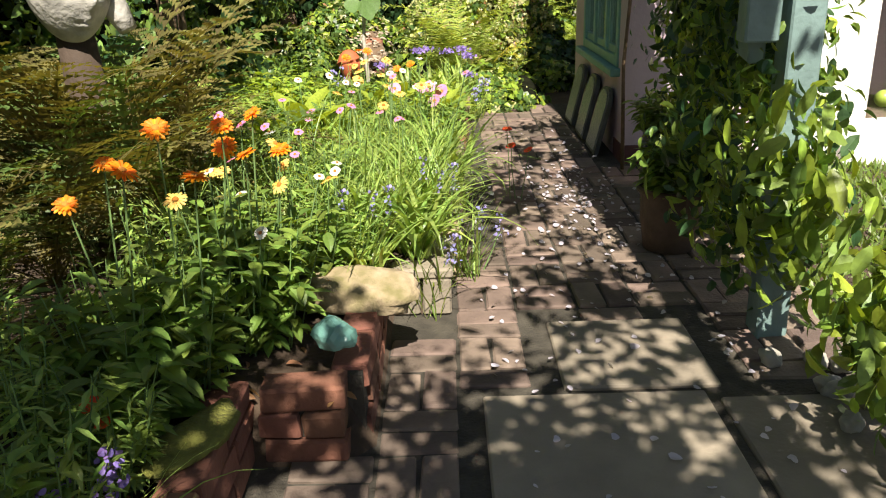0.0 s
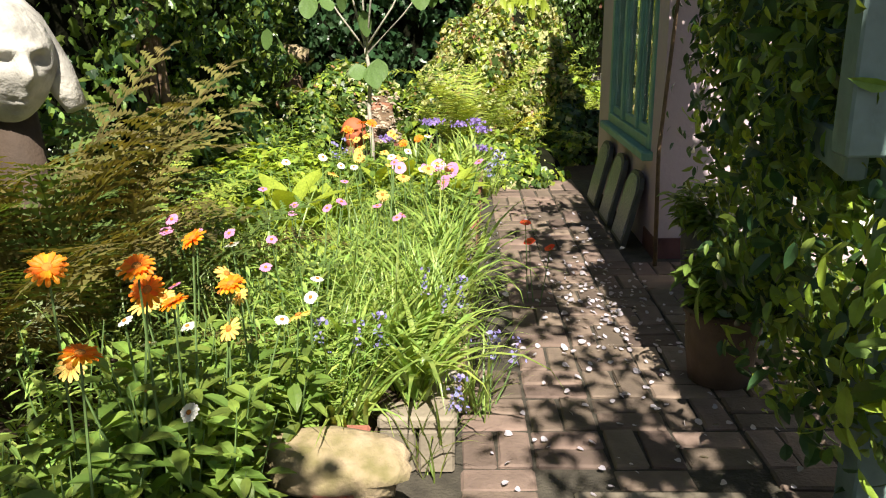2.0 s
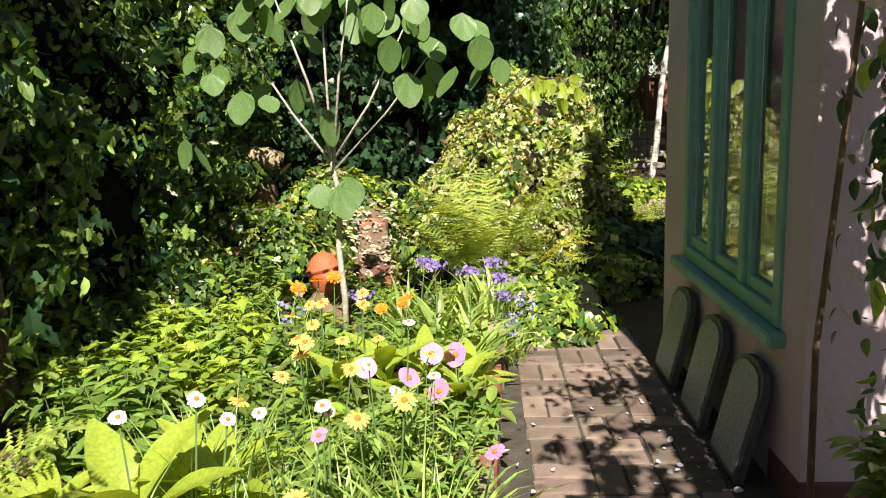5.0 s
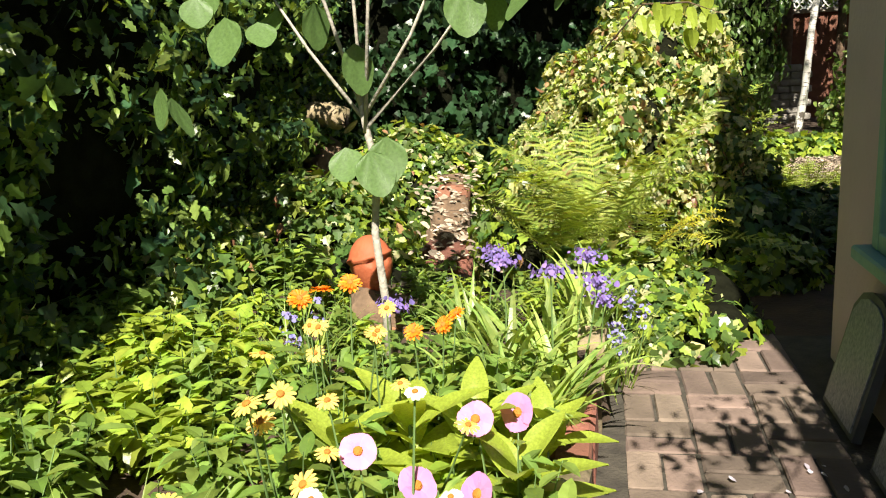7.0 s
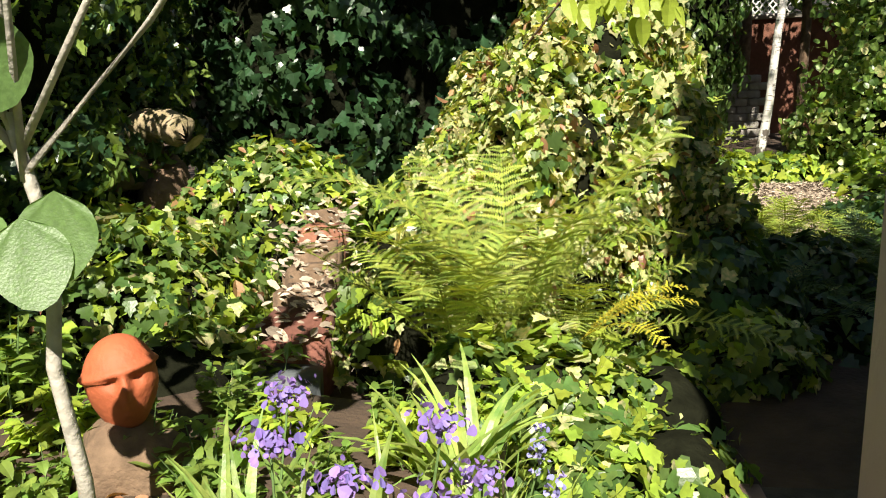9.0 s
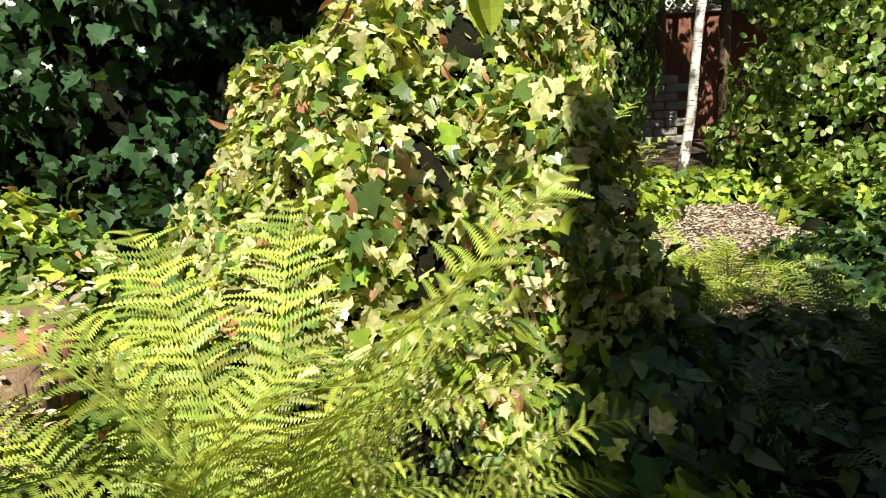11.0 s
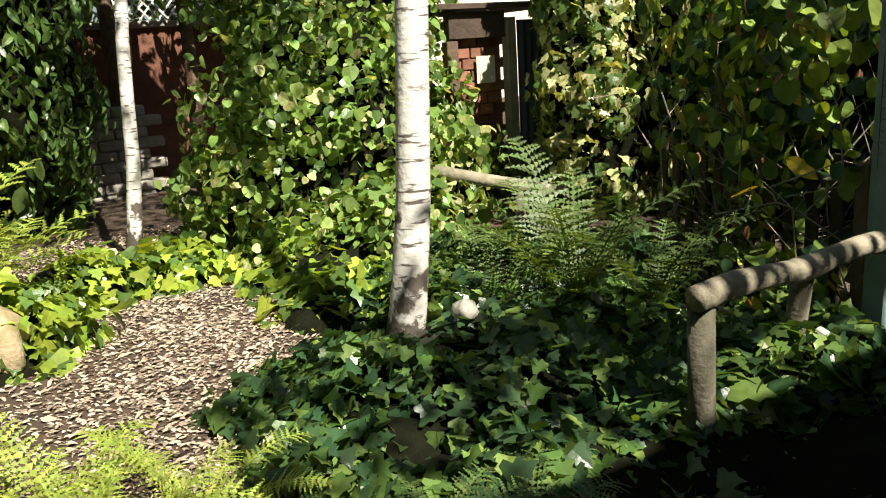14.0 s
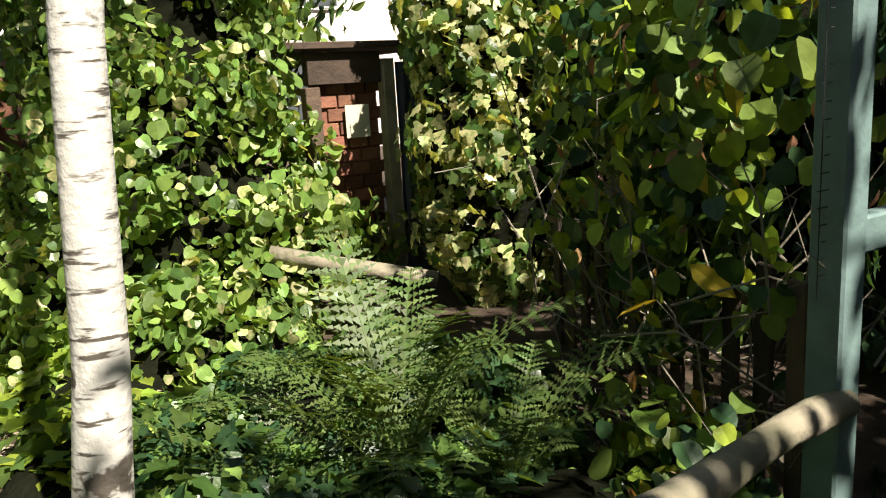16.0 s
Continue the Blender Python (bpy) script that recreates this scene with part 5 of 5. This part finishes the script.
leafy("pergola_climber", "twining green climber on the pergola posts", "climber",
      [(1.05, 2.75, 1.25, 0.16, 0.36, 1.1), (1.2, 3.4, 1.3, 0.22, 0.28, 1.3), (1.05, 2.5, 0.5, 0.2, 0.25, 0.34), (0.98, 2.9, 0.5, 0.14, 0.3, 0.35), (1.15, 3.95, 1.15, 0.13, 0.16, 1.15)],
      OVAL, M["herb"], 0.056, 1700, 0.12, core=False, extra=((M["lime"], OVAL, 0.15, 0.058), (M["ivy_dark"], OVAL, 0.38, 0.062)), depth=0.2, jit=0.9, tip=(0, -0.5, -0.6))
leafy("apple_tree", "apple tree branches with green fruit beside the post", "apple tree",
      [(1.05, 1.8, 0.33, 0.16, 0.2, 0.26), (1.0, 2.2, 0.55, 0.13, 0.13, 0.28), (1.1, 1.55, 0.15, 0.15, 0.15, 0.2)],
      BROAD, M["herb"], 0.075, 700, 0.05, core=False, extra=((M["lime"], BROAD, 0.35, 0.075),), depth=0.15, kind="")
tree = bpy.data.objects["apple_tree"]
part("trunk", mesh_of("trunk", *tube([(1.12, 1.9, -0.04), (1.10, 1.85, 0.5), (1.08, 1.8, 1.0), (0.98, 1.6, 1.45)], [0.022, 0.018, 0.014, 0.008], 8), M["branch"], True), tree)
V, F = [], []
for k in range(7):
    p = Vector((1.02 + random.uniform(-.1, .12), 1.65 + random.uniform(-.1, .2), random.uniform(0.3, 1.2)))
    bm = bmesh.new()
    bmesh.ops.create_uvsphere(bm, u_segments=12, v_segments=8, radius=0.019)
    part("apple", from_bm("apple", bm, M["apple"], True), tree, "small unripe green apple", Matrix.Translation(p))
leafy("wisteria", "dark wisteria trailing round the house corner", "climber",
      [(1.14, 4.45, 1.2, 0.09, 0.1, 0.75), (1.15, 4.35, 1.9, 0.3, 0.3, 0.3), (0.75, 4.15, 1.95, 0.3, 0.2, 0.16)],
      OVAL, M["ivy_dark"], 0.05, 420, 0.15, core=False, extra=((M["herb"], OVAL, 0.25, 0.06),), depth=0.15, kind="")
wis = bpy.data.objects["wisteria"]
part("stem", mesh_of("stem", *tube([(1.0, 4.5, 0.0), (0.97, 4.45, 0.6), (1.0, 4.42, 1.2), (1.05, 4.4, 2.0)], [0.012, 0.010, 0.009, 0.006], 6), M["bark"], True), wis)
clem = thing("clematis", "pale lilac clematis flowers hanging above the window", "clematis")
me_c = mesh_of("flower", *ring_flower(0.045, 6, 0.017, 0.25, 1), M["petal_litter"])
vine = tube([(1.05, 4.4, 1.95), (0.85, 4.1, 1.75), (0.6, 3.9, 1.62), (0.45, 3.8, 1.66)], [0.004, 0.004, 0.003, 0.002], 5)
part("vine", mesh_of("vine", *vine, M["stem"]), clem)
for x, y, z in ((0.46, 3.8, 1.62), (0.58, 3.85, 1.56), (0.66, 3.85, 1.57), (0.80, 4.0, 1.56), (0.84, 4.0, 1.60), (0.86, 4.05, 1.52), (0.95, 4.1, 1.62), (1.02, 4.2, 1.68), (0.9, 4.1, 1.5)):
    part("flower", me_c, clem, "", Matrix.Translation((x, y, z)) @ Matrix.Rotation(random.uniform(0.9, 1.7), 4, "X") @ Matrix.Rotation(random.uniform(-0.6, 0.6), 4, "Y"))
# overhead leaves out of view, added to throw dapples on the path
leafy("pergola_roof_vine", "unseen leafy vine added overhead to dapple the path", "climber",
      [(0.78, 0.45, 2.72, 0.45, 0.75, 0.08), (0.60, 1.75, 2.72, 0.36, 0.75, 0.08), (0.75, 2.7, 2.7, 0.22, 0.5, 0.08)],
      OVAL, M["herb"], 0.085, 250, 2.0, core=False, depth=0.1)
# denser unseen leaves behind the start, added to shade the foreground
leafy("pergola_front_vine", "unseen thick vine added to shade the near path and bed", "climber",
      [(0.55, -0.75, 2.72, 0.9, 0.72, 0.08), (-0.7, -0.55, 2.72, 0.75, 0.75, 0.08)],
      OVAL, M["herb"], 0.085, 720, 2.0, core=False, depth=0.1)
leafy("fence_climber", "climbing hydrangea and bindweed over the picket fence", "climber",
      [(4.05, 9.45, 0.9, 0.16, 0.4, 0.75), (4.35, 9.9, 1.2, 0.25, 0.5, 0.9), (4.15, 9.2, 1.55, 0.2, 0.35, 0.4), (3.85, 9.35, 0.25, 0.25, 0.3, 0.2)],
      ROUND, M["herb"], 0.055, 380, 0.1, core=False, extra=((M["ivy_dark"], ROUND, 0.3, 0.055), (M["lime"], ROUND, 0.22, 0.05), (M["ivy_dry"], OVAL, 0.08, 0.05), (M["yellow_leaf"], OVAL, 0.02, 0.09)), depth=0.25)
twigs = []
for k in range(110):
    a = Vector((4.0 + random.uniform(-.15, .4), 9.2 + random.uniform(-.15, .8), random.uniform(0.1, 0.8)))
    b = a + Vector((random.gauss(0, 0.14), random.gauss(0, 0.16), random.uniform(-0.1, 0.45)))
    twigs.append(tube([a, a.lerp(b, 0.5) + Vector((random.gauss(0, .09), random.gauss(0, .09), random.uniform(-.05, .15))), b], [0.004, 0.003, 0.0015], 5))
part("twigs", mesh_of("twigs", *join(twigs), M["branch"]), bpy.data.objects["fence_climber"], "bare tangled stems")
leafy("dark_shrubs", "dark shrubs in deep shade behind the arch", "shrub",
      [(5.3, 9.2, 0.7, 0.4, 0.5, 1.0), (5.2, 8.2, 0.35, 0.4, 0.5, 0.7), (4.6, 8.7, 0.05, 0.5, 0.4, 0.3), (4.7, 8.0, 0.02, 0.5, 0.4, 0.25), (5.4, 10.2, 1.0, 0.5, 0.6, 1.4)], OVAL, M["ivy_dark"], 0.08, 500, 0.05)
leafy("tree_line", "mass of dark leafy trees beyond the garden", "trees",
      [(-2.0, 12.0, 2.0, 1.4, 1.0, 2.6), (-0.3, 12.6, 2.0, 1.3, 1.0, 2.6), (1.2, 16.5, 2.4, 1.6, 1.0, 2.4), (3.6, 16.8, 3.2, 1.6, 0.7, 1.6), (6.9, 12.5, 1.6, 1.0, 1.4, 2.0), (4.4, 14.2, 2.4, 1.1, 0.7, 0.9), (2.6, 13.6, 2.5, 0.9, 0.5, 0.8), (0.9, 14.8, 2.0, 0.8, 0.6, 1.8)],
      OVAL, M["ivy"], 0.11, 330, 0.05, extra=((M["ivy_dark"], OVAL, 0.4, 0.11),), bumps=0.3, depth=0.2)
leafy("mulch_edge_ivy", "bright ivy beside the mulch path", "ivy",
      [(2.25, 11.7, 0.05, 0.35, 0.4, 0.22), (1.75, 11.6, 0.05, 0.35, 0.4, 0.25), (1.35, 11.0, 0.05, 0.4, 0.5, 0.3), (2.75, 11.2, 0.05, 0.35, 0.5, 0.2), (2.75, 10.5, 0.02, 0.45, 0.4, 0.2)],
      IVY, M["lime"], 0.075, 900, 0.05, extra=((M["ivy"], IVY, 0.4, 0.07),), tip=(0, -0.6, -0.4))
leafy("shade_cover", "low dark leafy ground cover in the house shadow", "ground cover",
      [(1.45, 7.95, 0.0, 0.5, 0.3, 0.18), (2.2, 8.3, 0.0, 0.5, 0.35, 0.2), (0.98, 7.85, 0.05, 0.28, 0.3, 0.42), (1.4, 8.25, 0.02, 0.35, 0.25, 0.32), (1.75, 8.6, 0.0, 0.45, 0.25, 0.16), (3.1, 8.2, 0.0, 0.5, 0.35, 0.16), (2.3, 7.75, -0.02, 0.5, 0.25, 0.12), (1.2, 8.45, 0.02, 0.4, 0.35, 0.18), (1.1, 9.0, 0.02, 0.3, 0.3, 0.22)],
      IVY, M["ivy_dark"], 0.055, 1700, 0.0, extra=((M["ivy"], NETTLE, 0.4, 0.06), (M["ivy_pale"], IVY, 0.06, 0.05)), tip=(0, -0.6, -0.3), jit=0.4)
# bright hanging leaves at the top of the ivy mound
hang = thing("climbing_leaves", "bright glossy lime leaves hanging over the ivy", "climber")
for i in range(22):
    x, y, z = 0.55 + random.uniform(-.18, .2), 7.55 + random.uniform(-.1, .15), 1.30 + random.uniform(-0.04, 0.12)
    part("leaf", LEAFROUND2 if i else (LEAFROUND2 := mesh_of("leaf", *outline_leaf([(0.02, 0.0), (0.2, -0.03), (0.33, 0.18), (0.30, 0.5), (0.16, 0.8), (0.0, 1.0)], 0.2, 0.2), M["lime"])), hang, "",
         Matrix.Translation((x, y, z)) @ Matrix.Rotation(random.uniform(-0.8, 0.8), 4, "Z") @ Matrix.Rotation(random.uniform(-1.9, -1.2), 4, "X") @ Matrix.Scale(random.uniform(0.07, 0.11), 4))
part("stem", mesh_of("stem", *tube([(0.2, 8.2, 1.2), (0.4, 7.9, 1.42), (0.6, 7.6, 1.40), (0.75, 7.5, 1.33)], [0.005, 0.005, 0.004, 0.002], 5), M["bark"]), hang)

# planters
def planter(name, at, r, h, m, label):
    ob = thing(name, label, "planter", pose(*at))
    V, F = tube([(0, 0, 0), (0, 0, h * 0.5), (0, 0, h)], [r * 0.82, r * 0.95, r], 16)
    part("tub", mesh_of("tub", V, F[:-1], m, True), ob)
    part("rim", mesh_of("rim", *join([tube([(r * 1.02 * math.cos(a), r * 1.02 * math.sin(a), h), (r * 1.02 * math.cos(a + .4), r * 1.02 * math.sin(a + .4), h)], [0.012, 0.012], 6) for a in [0.3927 * k for k in range(16)]]), m), ob)
    part("soil", mesh_of("soil", [(r * 0.93 * math.cos(a), r * 0.93 * math.sin(a), h * 0.9) for a in [0.3927 * k for k in range(16)]], [tuple(range(16))], M["soil"]), ob)
    for k in range(4):
        part("foliage", pc(HERB["herb"])[0], ob, "", Matrix.Translation((random.uniform(-.05, .05), random.uniform(-.05, .05), h * 0.85)) @ Matrix.Rotation(k * 1.5, 4, "Z"))


planter("wooden_tub", (0.92, 3.2, 0.0), 0.13, 0.26, M["wood_dark"], "dark wooden tub with leafy plants on the path")
planter("stone_pot", (1.16, 4.18, 0.0), 0.13, 0.30, M["slate"], "grey pot with a small shrub beside the house")

# lawn by the white door
lawn = []
P = np.stack([rng.uniform(1.3, 4.0, 9000), rng.uniform(2.2, 4.55, 9000), np.full(9000, -0.03)], 1)
thing("lawn", "short sunlit grass before the white door", "lawn", me=mesh_of("lawn", *scatter(SPRIG, P, np.tile([0, -1, 0.2], (9000, 1)), 0.05, (0, 0, 1), 0.6), M["grass"]), kind="stuff")

# leaf litter and chips on the mulch path; fallen petals on the bricks
P = []
while len(P) < 20000:
    t = random.random()
    x, y = 1.55 + 0.55 * t + 0.25 * math.sin(4 * t) + random.gauss(0, 0.34), 9.1 + 3.8 * t + random.gauss(0, 0.1)
    P.append((x, y, ground_z(x, y) + random.uniform(0.002, 0.012)))
thing("mulch_litter", "bark chips and dry leaves on the woodland path", "mulch", me=mesh_of("mulch_litter", *scatter(OVAL, P, np.tile([0, 0, 1.0], (len(P), 1)), 0.021, (1, 0, 0), 0.35), M["mulch"]), kind="stuff")
P = [(random.uniform(0.05, 1.0), random.uniform(1.5, 5.6), 0.008) for _ in range(230)] + [(random.gauss(0.62, 0.13), random.gauss(3.9, 0.5), 0.008) for _ in range(230)]
thing("fallen_petals", "fallen pale lilac petals scattered on the bricks", "petals", me=mesh_of("fallen_petals", *scatter(ROUND, P, np.tile([0, 0, 1.0], (len(P), 1)), 0.018, (1, 0, 0), 0.35), M["petal_litter"]), kind="stuff")
P = [(random.uniform(-0.9, 0.0), random.uniform(1.2, 6.4)) for _ in range(500)]
P = [(x, y, ground_z(x, y) + 0.006) for x, y in P]
thing("bed_litter", "dry leaves lying on the bed soil", "dry leaves", me=mesh_of("bed_litter", *scatter(OVAL, P, np.tile([0, 0, 1.0], (len(P), 1)), 0.04, (1, 0, 0), 0.3), M["ivy_dry"]), kind="stuff")

# ---- bed walls ----
def brick_mesh(l, w, h, m, bev=0.004, uneven=0.0025, seed=0):
    r = random.Random(seed)
    bm = box_bm((-l / 2, -w / 2, -h / 2), (l / 2, w / 2, h / 2), bev)
    for v in bm.verts:
        v.co += Vector((r.uniform(-1, 1), r.uniform(-1, 1), r.uniform(-1, 1))) * uneven
    return from_bm("brick", bm, m)


WALLB = [brick_mesh(0.21, 0.1, 0.065, M["brick_red"], 0.006, 0.004, k) for k in range(3)]
HALFB = [brick_mesh(0.105, 0.1, 0.065, M["brick_red"], 0.006, 0.004, k + 9) for k in range(2)]
bw = thing("bed_wall", "low old red brick wall round the flower bed", "garden wall", kind="structure")
for c in range(3):
    z = 0.033 + 0.074 * c
    row = [(-0.385, WALLB)] if c % 2 == 0 else [(-0.445, HALFB), (-0.335, HALFB)]
    for x, kind_ in row:
        part("brick", pc(kind_), bw, "", pose(x, 1.76, z, 0, 0, random.uniform(-2, 2)))
    for k in range(3):
        part("brick", pc(WALLB), bw, "", pose(-0.275, 1.93 + 0.22 * k + (0.05 if c % 2 else 0), z, 0, 0, 90 + random.uniform(-2, 2)))
    for k in range(4):
        part("brick", pc(WALLB), bw, "", pose(-0.57, 1.66 - 0.22 * k + (0.05 if c % 2 else 0), z, 0, 0, 90 + random.uniform(-2, 2)))
part("mortar", from_bm("mortar", box_bm((-0.315, 1.80, -0.04), (-0.24, 2.46, 0.2)), M["joint"]), bw)
part("mortar", from_bm("mortar", box_bm((-0.48, 1.73, -0.04), (-0.3, 1.79, 0.2)), M["joint"]), bw)
rock("capstone", (-0.30, 2.24, 0.24), 0.095, 0.2, 0.07, M["sandstone"], "mossy sandstone cap on the bed wall", seed=20)
rock("capstone", (-0.58, 1.5, 0.22), 0.07, 0.16, 0.03, M["moss"], "mossy sandstone cap on the bed wall", seed=22)
es = thing("bed_edging", "brick and sandstone edging between bed and path", "edging", kind="structure")
for k in range(2):
    part("brick", brick_mesh(0.10, 0.05, 0.13, M["slab"], 0.006, 0.003, 30 + k), es, "", pose(-0.17 + 0.11 * k, 2.62, 0.06))
part("slab", from_bm("slab", box_bm((-0.225, 2.60, 0.126), (0.0, 2.93, 0.165), 0.008), M["slab"]), es, "worn sandstone slab")
part("slab", from_bm("slab", box_bm((-0.225, 2.648, -0.04), (-0.005, 2.92, 0.122), 0.004), M["joint"]), es)
y, k = 2.96, 0
while y < 6.6:
    L_ = random.choice((0.21, 0.21, 0.3, 0.16))
    h = random.uniform(0.13, 0.2)
    bm = box_bm((-0.055, -L_ / 2, -0.05), (0.055, L_ / 2, h), 0.012)
    for v in bm.verts:
        v.co += Vector((random.uniform(-1, 1), random.uniform(-1, 1), random.uniform(-1, 1))) * 0.006
    part("edging_stone", from_bm("edging_stone", bm, random.choice((M["sandstone"], M["brick_red"], M["sandstone"], M["slab"]))), es, "", pose(bed_edge(y) - 0.05, y + L_ / 2, 0.0, 0, 0, random.uniform(-4, 2)))
    y += L_ + 0.012

# ---- brick path ----
path = thing("path", "worn brick garden path with sand joints", "path", kind="structure")
part("joint_bed", mesh_of("joint_bed", [(-0.9, -1.5, -0.012), (1.25, -1.5, -0.012), (1.25, 6.74, -0.012), (-0.24, 6.74, -0.012), (-0.24, 2.0, -0.012), (-0.9, 1.6, -0.012)], [(0, 1, 2, 3, 4, 5)], M["joint"]), path, "dark sand joints")
PAV = [brick_mesh(0.208, 0.098, 0.05, M["brick_path"], 0.006, 0.003, 50 + k) for k in range(5)]
SLABS = [(0.07, 1.28, 0.72, 2.02), (0.31, 2.04, 0.78, 2.5), (0.74, 1.3, 1.24, 1.98), (-0.1, 0.55, 0.55, 1.05)]
for a, b, c, d in SLABS:
    bm = box_bm((a + 0.006, b + 0.006, -0.04), (c - 0.006, d - 0.006, 0.002), 0.006)
    part("slab", from_bm("slab", bm, M["slab"]), path, "worn stone paving slab")


def in_slab(x, y, hx, hy):
    return any(a - hx < x < c + hx and b - hy < y < d + hy for a, b, c, d in SLABS)


# basket weave: pairs laid along and across by turns
u = 0.218
for j in range(0, 31):
    for i in range(-4, 6):
        cx, cy = 0.115 + u * i, 0.0 + u * j + 0.11
        if cx - 0.1 < bed_edge(cy) - 0.02 and not (cy < 1.7 and cx > -0.5) or cx > 1.26 or (cx > HX - 0.08 and cy > HY0 - 0.1):
            continue
        if cy > 2.5 and cx < 0:
            continue
        for s in (-0.054, 0.054):
            ac = (i + j) % 2
            x, y = (cx, cy + s) if ac else (cx + s, cy)
            if in_slab(x, y, 0.10 if ac else 0.045, 0.045 if ac else 0.10):
                continue
            part("brick", pc(PAV), path, "", pose(x, y, -0.027 + random.uniform(-0.004, 0.003), random.uniform(-1, 1), random.uniform(-1, 1), (0 if ac else 90) + random.uniform(-1.5, 1.5)))
